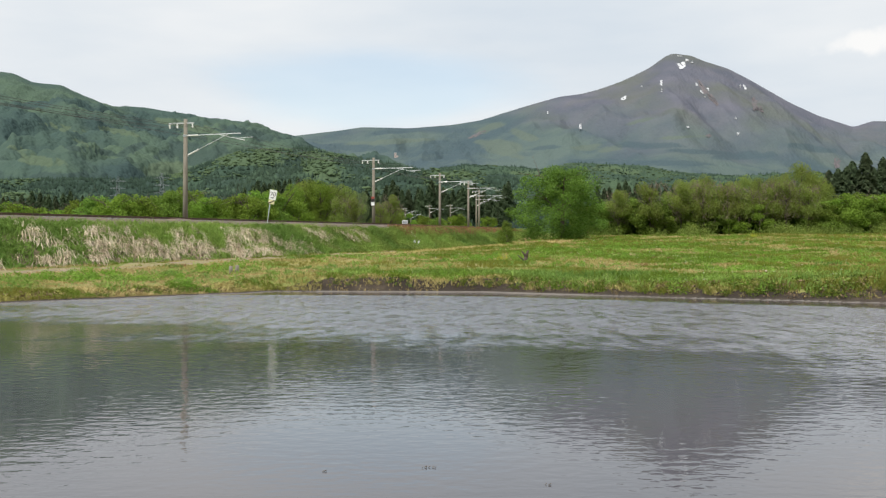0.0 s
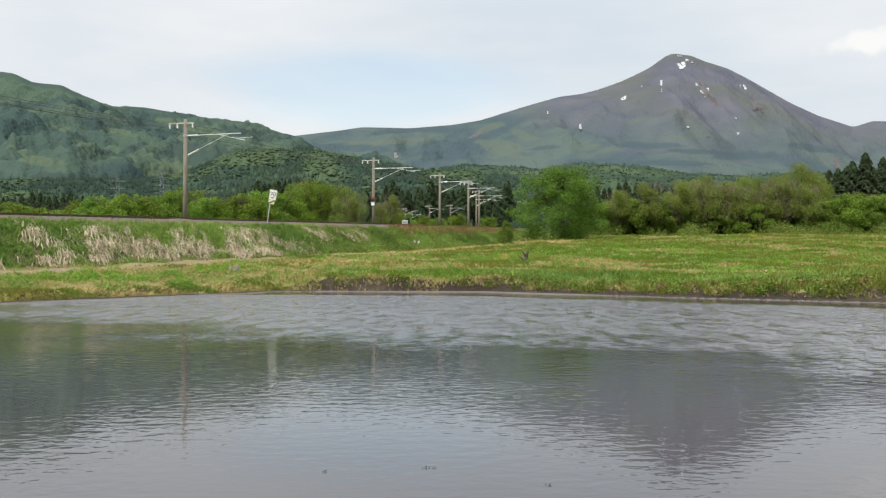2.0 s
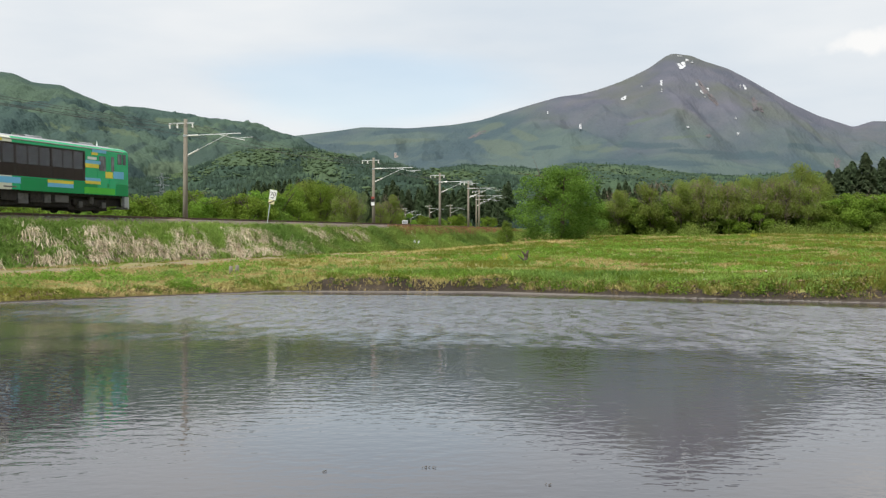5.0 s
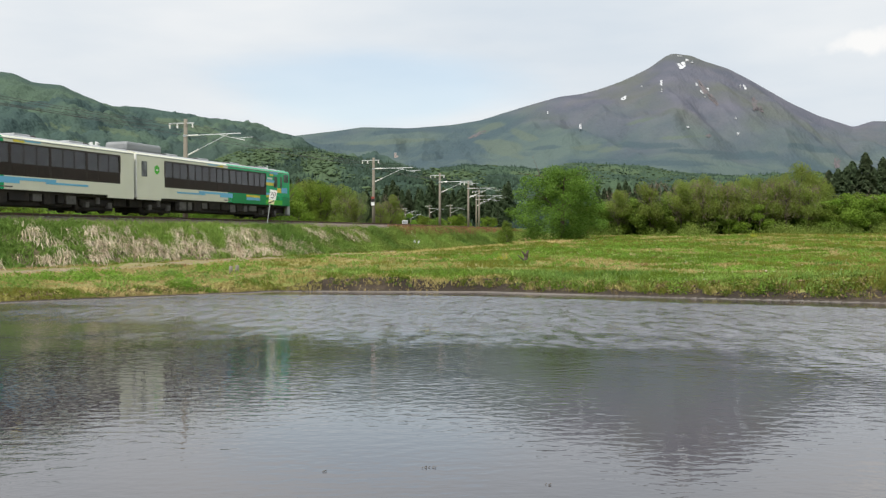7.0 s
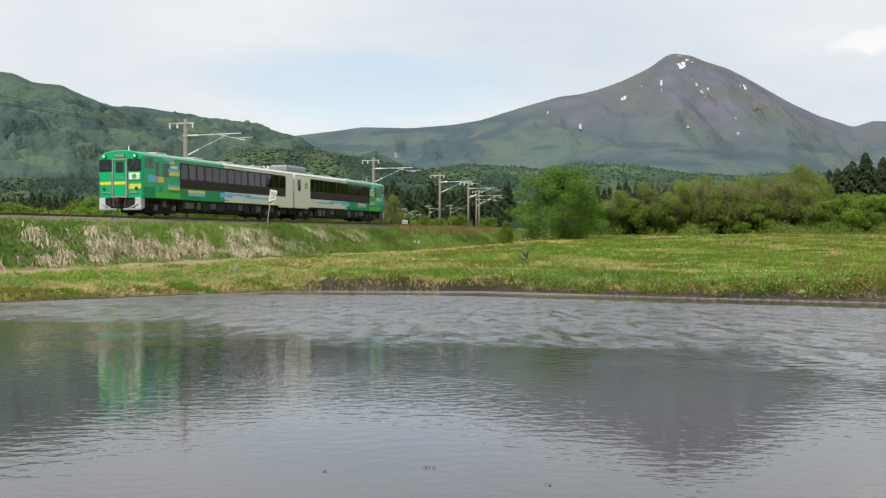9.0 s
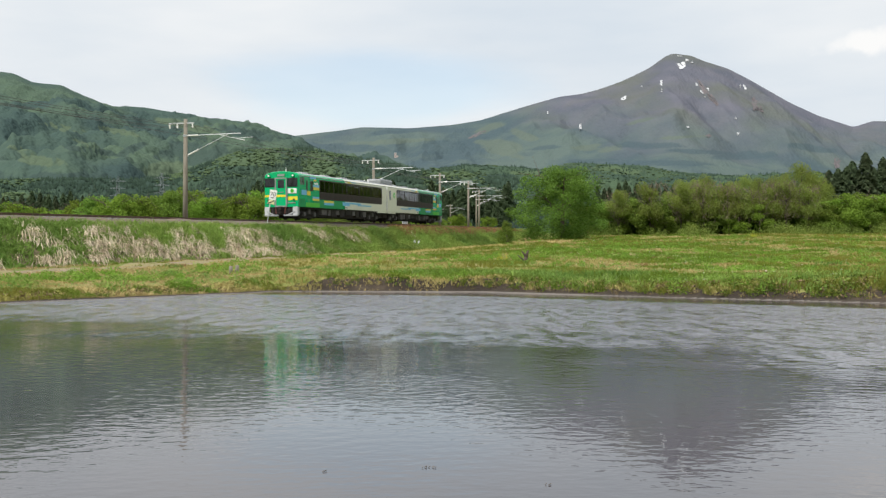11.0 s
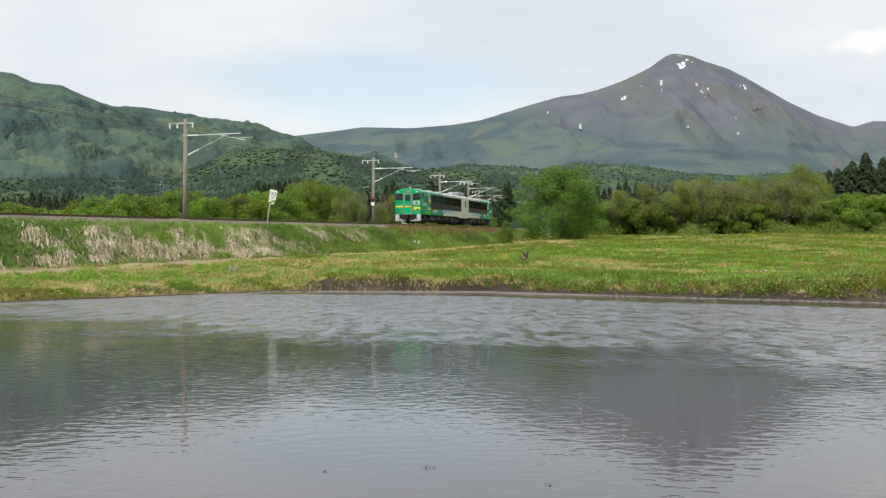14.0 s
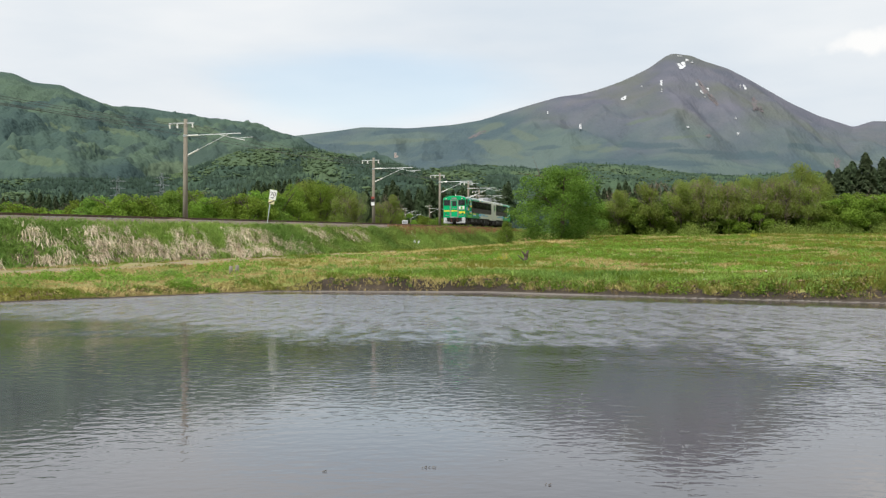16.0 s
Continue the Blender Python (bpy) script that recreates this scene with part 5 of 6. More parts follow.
def make_twiggy(seed, height, spread):
    rng = np.random.default_rng(seed)
    tree = new("sparse_tree")
    bm = bmesh.new()
    add_limbs(bm, rng, height, spread, 0.10, 9, 0.2)
    part("trunk", bm, M_BARK, tree)
    bm = bmesh.new()
    for k in range(240):
        z = height * rng.uniform(0.25, 0.95)
        a, r = rng.uniform(0, 6.28), spread * rng.uniform(0.1, 0.75)
        p = Vector((math.cos(a) * r, math.sin(a) * r, z))
        e = p + Vector((rng.normal(0, 0.35), rng.normal(0, 0.35), rng.uniform(0.3, 1.1)))
        tube(bm, p, e, 0.018, 0.006, 3)
    part("twig_spray", bm, M_TWIG, tree, "bare pinkish-brown twigs")["kind"] = "stuff"
    ls = [((rng.normal(0, 0.35) * spread, rng.normal(0, 0.35) * spread, height * rng.uniform(0.35, 0.92)), (spread * 0.35, spread * 0.35, spread * 0.4)) for k in range(12)]
    V, F = leaf_mesh(rng, ls, 6500, 0.085)
    crown = array_object("crown", V, F, M_LEAF_Y)
    crown.parent = tree
    return tree


def stand(proto, px, depth, top, wide, turn, label, category, group, sink=0.0, used=set()):
    """Set a copy of a tree on the ground on the bearing px at that distance, grown to the sight height `top`."""
    x = (px - 784) / FOC * depth
    z = height_at(x, depth) - sink
    h = EYE + (467 - top) / FOC * depth - z
    k = max(0.2, h / proto["tall"])
    m = Matrix.Translation((x, depth, z)) @ Matrix.Rotation(turn, 4, "Z") @ Matrix.Diagonal((k * wide, k * wide, k, 1))
    if proto.name in used:
        t = copy_thing(proto, m @ Matrix.Diagonal((1 / proto.scale.x, 1 / proto.scale.y, 1 / proto.scale.z, 1)))
    else:
        used.add(proto.name)
        proto.matrix_basis = m
        t = proto
    return tagged(t, label, category, group)


def proto(ob, tall):
    ob["tall"] = tall
    return ob


def leafy_weeds(name, X, Y, size, leaf, per, material, label, seed):
    """Low broad-leaved weeds: a heap of small leaves at each place."""
    rng = np.random.default_rng(seed)
    P = on_ground(X, Y)
    lobes = [((p[0], p[1], p[2] + q * 0.35), (q, q, q * 0.75)) for p, q in zip(P, size)]
    V, F = leaf_mesh(rng, lobes, per * len(lobes), leaf, 1.2)
    return tagged(array_object(name, V, F, material), label, "weeds", kind="stuff")


X_, Y_, s_, side_, rng_ = along_embankment(2400, 14, 128, 3.2, 6.8, 301)
leafy_weeds("mugwort", X_, Y_, 0.15 + 0.5 * rng_.random(len(X_)) ** 2, 0.05, 44, M_LUSH, "broad-leaved green weeds in heaps on the embankment slope", 302)
X_, Y_, s_, side_, rng_ = along_embankment(1100, -18, 20, 2.7, 5.4, 303)
leafy_weeds("mugwort", X_, Y_, 0.10 + 0.32 * rng_.random(len(X_)) ** 2, 0.045, 40, M_LUSH, "broad-leaved green weeds along the top of the embankment", 304)
X_, Y_, s_, side_, d_, rng_ = field_points(9000, 29, 60, 305, 1.0)
k_ = (d_ > 1.1) & (d_ < 5.5) & (side_ > 10) & (fractal(X_ * 0.7, Y_ * 0.7, 3, 306) + 0.5 * smooth01(-4, 2, X_) > 0.35)
leafy_weeds("bank_clover", X_[k_], Y_[k_], rng_.uniform(0.08, 0.26, int(k_.sum())), 0.04, 16, M_LUSH, "low clover and dock leaves along the top of the bank", 307)
X_, Y_, s_, side_, d_, rng_ = field_points(9000, 29, 42, 308, 1.0)
k_ = (d_ > 0.62) & (d_ < 1.15 + 0.5 * smooth01(0, 4, X_)) & (rng_.random(len(X_)) < np.where(X_ > 0, 0.6, 0.7))
leafy_weeds("bank_litter", X_[k_], Y_[k_], rng_.uniform(0.06, 0.2, int(k_.sum())), 0.035, 14, M_DEADGRASS, "dead brown grass clumps hanging on the bank", 309)
# green cushions standing out of the turf, in drifts
X_, Y_, s_, side_, d_, rng_ = field_points(26000, 30, 150, 311, 1.2)
k_ = (d_ > 0.9) & (side_ > 9.7) & (fractal(X_ * 0.30, Y_ * 0.22, 3, 312) + 0.25 * smooth01(-4, 4, X_) + rng_.normal(0, 0.15, len(X_)) > 0.55) & (rng_.random(len(X_)) < 0.8)
leafy_weeds("turf_cushion", X_[k_], Y_[k_], 0.07 + 0.24 * rng_.random(int(k_.sum())) ** 2, 0.04, 26, M_LEAF, "rich green grass cushions in drifts over the meadow", 313)
# slope of the bank on the meadow's side: mixed green and dead clumps
X_, Y_, s_, side_, d_, rng_ = field_points(16000, 28, 42, 314, 1.0)
k_ = (X_ > -1) & (d_ > 0.72) & (d_ < 1.9) & (fractal(X_ * 0.8, Y_ * 0.8, 3, 315) > -0.1)
leafy_weeds("bank_weeds", X_[k_], Y_[k_], rng_.uniform(0.06, 0.22, int(k_.sum())), 0.035, 16, M_LEAF_B, "dark green weeds creeping down the muddy bank", 316)
# small pale flowers
X_, Y_, s_, side_, d_, rng_ = field_points(3000, 31, 120, 317, 1.2)
k_ = (d_ > 1.2) & (side_ > 9.8) & (X_ > -6) & (rng_.random(len(X_)) < 0.35)
leafy_weeds("clover_flowers", X_[k_], Y_[k_], np.full(int(k_.sum()), 0.16), 0.022, 2, M_WHITE, "scattered small white clover flowers in the meadow", 318)
# undergrowth where the meadow meets the wood
rng_ = np.random.default_rng(319)
X_ = rng_.uniform(15, 62, 1100)
X_ = X_[fractal(X_ * 0.22, X_ * 0 + 2, 3, 321) + rng_.normal(0, 0.3, 1100) > -0.15]
Y_ = 135.5 + 6.0 * rng_.random(len(X_)) + 1.2 * np.sin(X_ * 0.4)
leafy_weeds("wood_edge_weeds", X_, Y_, 0.25 + 1.5 * rng_.random(len(X_)) ** 3, 0.08, 70, M_LUSH, "rank green undergrowth along the edge of the wood", 320)


BIG = proto(make_tree(101, M_LEAF_D, 7.8, 5.3, 34000, 0.09, 90, 0.03, True, name="broadleaf_tree", clump=(0.11, 0.22)), 7.8)
SHRUB = [proto(make_tree(110 + k, m, 4.6, 2.6, 12000, 0.085, 26, 0.03, True, name="shrub"), 4.6) for k, m in enumerate((M_LEAF, M_LEAF, M_LEAF_B))]
ROUND = [proto(make_tree(120 + k, m, 7.5, 3.4, 17000, 0.085, 44, 0.05, True, name="broadleaf_tree"), 7.5) for k, m in enumerate((M_LEAF, M_LEAF_Y, M_LEAF_G, M_LEAF_Y))]
CEDAR = [proto(make_cedar(130 + k, 14.0, 2.9, 3600), 14.0) for k in range(3)]
OLD_CEDAR = [proto(make_cedar(134 + k, 14.0, 3.2, 4200, 0.62), 14.0) for k in range(2)]
TWIGGY = [proto(make_twiggy(140 + k, 6.5, 2.2), 6.5) for k in range(2)]
rt = random.Random(8)


def turn():
    return rt.uniform(0, 6.28)


stand(BIG, 995, 116, 297, 1.2, 0.4, "large spreading green broadleaf tree at the field's edge", "tree", "")
stand(SHRUB[2], 897, 104, 392, 0.75, turn(), "small dark green bush at the embankment foot", "bush", "")
for px, dep, top, kind, wide in ((150, 104, 356, 0, 1.2), (175, 98, 349, 2, 1.1), (205, 96, 345, 0, 1.1), (232, 100, 346, 2, 1.1), (258, 97, 352, 0, 1.2), (282, 99, 349, 1, 1.1), (308, 97, 340, 2, 1.0), (318, 104, 333, 1, 0.9), (345, 99, 352, 0, 1.2),
                               (368, 102, 350, 1, 1.2), (392, 103, 352, 0, 1.2), (415, 105, 350, 1, 1.2), (438, 104, 344, 0, 1.2), (458, 107, 340, 1, 1.2), (480, 108, 342, 2, 1.1), (500, 110, 338, 0, 1.1)):
    stand(SHRUB[kind], px, dep, top, wide, turn(), "leafy bright green shrub behind the railway track", "shrub", "shrubs behind the track")
for px, dep, top, kind, wide in ((520, 118, 330, 0, 0.8), (542, 121, 320, 3, 0.9), (566, 120, 322, 0, 0.95), (588, 124, 326, 1, 0.8), (610, 128, 330, 3, 0.8), (632, 132, 338, 2, 0.8)):
    stand(ROUND[kind], px, dep, top, wide, turn(), "green broadleaf tree behind the railway track", "tree", "trees behind the track")
for px, dep, top, kind in ((705, 200, 372, 1), (752, 215, 382, 0), (775, 210, 386, 2), (808, 225, 380, 0), (862, 215, 384, 1)):
    stand(SHRUB[kind], px, dep, top, 1.3, turn(), "leafy green shrub beside the distant line", "shrub", "shrubs beside the line")
for px, dep in ((604, 118), (625, 122), (674, 132), (690, 138), (702, 140)):
    stand(TWIGGY[px % 2], px, dep, rt.uniform(345, 362), 1.0, turn(), "half-bare brownish shrub beside the track", "shrub", "half-bare shrubs")
# woods beyond the meadow
for k, (px, top) in enumerate(((1078, 352), (1096, 341), (1120, 352), (1142, 348), (1163, 346), (1183, 338), (1206, 320), (1228, 316), (1250, 312), (1272, 326), (1295, 320), (1318, 313), (1342, 314), (1366, 315), (1390, 306), (1418, 289), (1440, 302), (1458, 320))):
    kind = (2, 2, 0, 1, 2, 1, 3, 1, 3, 0, 1, 3, 1, 3, 1, 3, 1, 3)[k]
    stand(ROUND[kind], px, 150 + 7 * (k % 3), top, rt.uniform(0.62, 0.85), turn(), ("green", "yellow-green", "grey-green", "yellow-green")[kind] + " broadleaf tree in young leaf at the meadow edge", "tree", "trees at the meadow edge")
for px in (1095, 1150, 1205, 1228, 1246, 1290, 1310, 1345, 1372, 1392, 1430):
    stand(TWIGGY[px % 2], px, 140, rt.uniform(318, 350), 1.1, turn(), "slender tree with bare pinkish twigs and few leaves", "tree", "half-bare trees")
for px, top, kind in ((1108, 372, 0), (1135, 378, 2), (1160, 385, 1), (1186, 372, 0), (1212, 388, 2), (1240, 390, 1), (1268, 378, 0), (1296, 388, 2), (1325, 384, 1), (1352, 388, 0), (1378, 385, 2), (1412, 358, 1), (1436, 360, 0), (1460, 380, 2),
                      (1482, 352, 1), (1505, 345, 0), (1528, 342, 1), (1552, 344, 0), (1575, 346, 1), (1494, 380, 2), (1540, 378, 2), (1062, 385, 0), (1088, 390, 1), (1040, 380, 2)):
    stand(SHRUB[2 if px % 2 == 0 and px < 1480 else kind], px, 141 + (px % 5), top - (16 + px % 13 if top > 370 else 0), rt.uniform(1.25, 1.7), turn(), "dense green shrub at the edge of the wood", "shrub", "shrubs at the meadow edge")
for px, top in ((1452, 322), (1468, 303), (1484, 300), (1500, 296), (1509, 287), (1533, 272), (1549, 300), (1564, 280), (1580, 290)):
    stand(OLD_CEDAR[px % 2], px, 168 + px % 7, top, 1.1 if px < 1530 else 0.95, turn(), "dark green conifer towering over the wood", "conifer", "conifers by the meadow")
for k in range(17):
    px = 1056 + k * 12
    stand(CEDAR[k % 3], px + rt.uniform(-4, 4), 235 + rt.uniform(-12, 12), 330 - 6 * math.sin(k * 0.35) + rt.uniform(-7, 7), 1.1, turn(), "dark conifer in a plantation row", "conifer", "conifer plantation")
for k in range(13):
    stand(CEDAR[k % 3], 425 + k * 10 + rt.uniform(-3, 3), 265 + rt.uniform(-10, 10), 330 - k * 1.0 + rt.uniform(-6, 6) + (10 if k == 0 else 0), 1.0, turn(), "dark conifer in a plantation row", "conifer", "conifer plantation")
for k in range(30):
    stand(CEDAR[k % 3], 640 + k * 9 + rt.uniform(-3, 3), 455 + rt.uniform(-15, 15), 336 + 9 * math.sin(k * 0.8) + rt.uniform(-8, 8), 1.15, turn(), "dark conifer in a plantation row", "conifer", "conifer plantation")
for k in range(16):
    stand(CEDAR[k % 3], -10 + k * 11 + rt.uniform(-4, 4), 360 + rt.uniform(-20, 20), 345 + rt.uniform(-9, 9), 1.1, turn(), "dark conifer in a plantation row", "conifer", "conifer plantation")
for px, top in ((5, 362), (22, 358), (40, 362), (60, 368), (86, 372), (110, 370), (130, 368)):
    stand(SHRUB[0], px, 150, top, 1.5, turn(), "leafy bright green shrub behind the railway track", "shrub", "shrubs behind the track")


def far_wood(name, grid, n, radius, cone_share, seed, label, v0=0.03, v1=1.0, bright=0.25, light=(), dark=()):
    """Tree crowns all over a hillside in one mesh: lumpy domes and pointed cones."""
    U, V, X, D, Z = grid
    rng = np.random.default_rng(seed)
    nc, nr = U.shape
    i = rng.integers(0, nc, n)
    rows = np.where((V[0] >= v0) & (V[0] <= v1))[0]
    j = rng.choice(rows, n)
    P = np.column_stack([X[i, j], D[i, j], Z[i, j]]) + rng.normal(0, radius * 0.7, (n, 3)) * np.array([1, 1, 0])
    patch = fractal(P[:, 0] / (radius * 16), P[:, 1] / (radius * 40), 3, seed + 1)
    sx, sy = P[:, 0] / P[:, 1] * FOC + 784, 467 - (P[:, 2] - EYE) / P[:, 1] * FOC
    patch = np.where(covered(sx, sy, light, seed + 5), -1.0, np.where(covered(sx, sy, dark, seed + 6), 1.5, patch))
    bm = bmesh.new()
    bmesh.ops.create_icosphere(bm, subdivisions=1, radius=1)
    dome = np.array([v.co for v in bm.verts]) * np.array([1.2, 1.2, 0.46])
    df = np.array([[v.index for v in f.verts] for f in bm.faces])
    bm.free()
    bm = bmesh.new()
    bmesh.ops.create_cone(bm, cap_ends=False, cap_tris=True, segments=7, radius1=0.50, radius2=0.0, depth=2.0, matrix=Matrix.Translation((0, 0, 0.6)))
    bmesh.ops.triangulate(bm, faces=bm.faces)
    bm.verts.ensure_lookup_table()
    cone = np.array([v.co for v in bm.verts])
    cf = np.array([[v.index for v in f.verts] for f in bm.faces])
    bm.free()
    cones = patch > 1 - 2 * cone_share + rng.normal(0, 0.12, n) - 0.35
    for nm, sel, V0, F0, m, lab in (("conifer_wood", cones, cone, cf, M_CONIFERS, "dark conifers covering parts of " + label), ("broadleaf_wood", ~cones & (patch > -bright), dome, df, M_FOREST, "green broadleaf crowns covering " + label),
                                    ("beech_wood", ~cones & (patch <= -bright), dome, df, M_BEECH, "bright green beech crowns on " + label)):
        q = P[sel]
        k = len(q)
        if not k:
            continue
        r = radius * rng.uniform(0.55, 1.25, k)
        jit = 1 + rng.normal(0, 0.16, (k, len(V0), 1))
        W = V0[None] * jit * r[:, None, None] + q[:, None, :] + np.array([0, 0, 0.35 if nm == "conifer_wood" else 0.05])[None, None] * r[:, None, None]
        F = (np.arange(k)[:, None, None] * len(V0) + F0[None]).reshape(-1, 3)
        tagged(array_object(nm, W.reshape(-1, 3), F, m, True), lab, "woodland", kind="stuff")


far_wood("near", NG, 36000, 1.65, 0.45, 70, "the low hill behind the railway", bright=0.35, light=NEAR_LIGHT, dark=NEAR_DARK)
far_wood("foot", FG, 20000, 1.7, 0.25, 80, "the foothills of the volcano")


# ---- patches on the volcano ----
def slope_patch(name, px, py, w, h, lean, material, label, category, grid, lift=6.0, seed=0):
    """An uneven patch lying on the slope where the line of sight (px, py) meets it."""
    U, V, X, D, Z = grid
    rng = np.random.default_rng(seed)
    Yp = 467 - (Z - EYE) / D * FOC
    us = U[:, 0] * FOC + 784
    bm = bmesh.new()
    rings = []
    nseg = 30
    wob = 1 + 0.9 * np.convolve(rng.normal(0, 0.3, nseg + 2), np.ones(3) / 3, mode="valid")
    ca, sa = math.cos(radians(lean)), math.sin(radians(lean))
    rows = int(np.searchsorted(V[0], 1.0))
    for r in (0.0, 0.5, 1.0):
        ring = []
        for k in range(nseg if r else 1):
            a = 2 * math.pi * k / nseg
            dx, dy = w / 2 * r * wob[k] * math.cos(a), h / 2 * r * wob[k] * math.sin(a)
            qx, qy = px + dx * ca - dy * sa, py + dx * sa + dy * ca
            i = min(max(int(np.searchsorted(us, qx)), 1), len(us) - 1)
            col = np.minimum.accumulate(Yp[i, :rows])
            j = int(np.argmax(col <= qy)) if (col <= qy).any() else rows - 1
            ring.append(bm.verts.new((X[i, j], D[i, j] - lift * 2, EYE + (467 - max(qy, col[-1])) / FOC * (D[i, j] - lift * 2) + 0.5)))
        rings.append(ring)
    for k in range(nseg):
        q = (k + 1) % nseg
        bm.faces.new((rings[0][0], rings[1][k], rings[1][q]))
        bm.faces.new((rings[1][k], rings[2][k], rings[2][q], rings[1][q]))
    return tagged(mesh_object(name, bm, material, True), label, category)


for k, (px, py, w, h, lean) in enumerate(((1201, 115, 8, 6, 10), (1206, 118, 12, 6, -25), (1208, 112, 8, 6, 20), (1215, 106, 8, 3, 25), (1201, 98, 8, 3, 8), (1224, 110, 5, 2, 10), (1169, 145, 4, 11, 4), (1170, 160, 2, 7, 0), (1103, 173, 12, 5, -30), (1026, 225, 4, 12, 2),
                                         (1231, 149, 4, 6, -30), (1240, 162, 3, 8, -38), (1246, 171, 2, 5, -35), (1252, 158, 3, 5, -20), (1317, 154, 4, 9, -30), (1309, 152, 3, 4, 0), (1300, 209, 4, 4, 0), (1304, 238, 3, 8, 10), (1216, 225, 5, 3, 10), (968, 199, 2, 5, 0), (1135, 152, 3, 2, 0))):
    slope_patch("snow_patch", px, py, w, h, lean, M_SNOW, "small old snow patch on the volcano's slope", "snow", VG, seed=k)["group"] = "snow patches"
for k, (px, py, w, h, lean) in enumerate(((1246, 158, 7, 50, -35), (1258, 172, 8, 34, -38), (1334, 184, 9, 26, -14), (1343, 192, 9, 16, -40), (842, 239, 34, 5, -25), (1252, 240, 10, 7, 0), (1479, 288, 12, 20, 0))):
    slope_patch("bare_scree", px, py, w, h, lean, M_SCREE, "bare pale scree on the volcano's slope", "scree", VG, 4.0, seed=30 + k)["group"] = "scree patches"

# ---- things along the line ----
for px, top, dep in ((829, 320, 163), (848, 336, 202), (843, 344, 238), (797, 362, 330), (760, 363, 350), (717, 368, 400), (727, 375, 430)):
    x = (px - 784) / FOC * dep
    z = EYE + (467 - top) / FOC * dep - 7.05
    make_pole(Vector((x, dep, z)), -0.1, 7.05)


def make_speed_sign():
    sign = new("speed_sign")
    post = part("post", tubed((0, 0, -0.4), (0.14, 0, 2.05), 0.03, 0.03), M_STEEL, sign)
    pl = part("plate", boxed(-0.24, 0.24, -0.02, 0.02, 1.42, 2.08, 0.008), M_WHITE, sign, "white plate with black figures")
    pl.matrix_basis = Matrix.Translation((0.10, -0.03, 0)) @ Matrix.Rotation(radians(5), 4, "Y")
    cu = bpy.data.curves.new("figures", "FONT")
    cu.body, cu.size, cu.extrude, cu.align_x = "70", 0.40, 0.004, "CENTER"
    tmp = new("figures_text", cu)
    me = bpy.data.meshes.new_from_object(tmp.evaluated_get(bpy.context.evaluated_depsgraph_get()))
    bpy.data.objects.remove(tmp)
    me.materials.clear()
    me.materials.append(M_BLACK)
    fig = new("figures", me)
    fig.parent = pl
    fig.matrix_basis = Matrix.Translation((0, -0.03, 1.66)) @ Matrix.Rotation(radians(90), 4, "X")
    part("small_bar", boxed(-0.12, 0.12, -0.03, -0.02, 1.52, 1.58), M_BLACK, pl)
    low = part("lower_plate", boxed(-0.20, 0.20, -0.02, 0.02, 1.12, 1.40, 0.006), M_YELLOW2, sign, "pale yellow plate with a black diagonal")
    low.matrix_basis = Matrix.Translation((0.07, -0.03, 0)) @ Matrix.Rotation(radians(5), 4, "Y")
    bar = boxed(-0.22, 0.22, -0.03, -0.021, -0.035, 0.035)
    bmesh.ops.transform(bar, matrix=Matrix.Translation((0, 0, 1.26)) @ Matrix.Rotation(radians(-32), 4, "Y"), verts=bar.verts)
    part("diagonal", bar, M_BLACK, low)
    p = on_track(14.3, 2.6, 0)
    sign.matrix_basis = Matrix.Translation((p.x - 0.15, p.y, p.z - 0.1)) @ Matrix.Rotation(-0.12, 4, "Z") @ Matrix.Rotation(radians(5), 4, "Y") @ Matrix.Scale(1.04, 4)
    tagged(sign, "leaning white speed sign on a steel post beside the track", "sign")


make_speed_sign()


def make_cabinet():
    c = new("trackside_cabinet")
    part("body", boxed(-0.3, 0.3, -0.25, 0.25, 0, 0.62, 0.02), M_WHITE, c)
    part("lid", boxed(-0.33, 0.33, -0.28, 0.28, 0.62, 0.67, 0.01), M_WHITE, c)
    part("door", boxed(-0.24, 0.24, -0.265, -0.25, 0.06, 0.56, 0.006), M_SKIRT, c)
    part("foot", boxed(-0.26, 0.26, -0.2, 0.2, -0.5, 0.0), M_CONCRETE, c)
    c.matrix_basis = Matrix.Translation(on_track(62.5, -2.6, -0.1))
    tagged(c, "small white equipment cabinet beside the track", "cabinet")


make_cabinet()


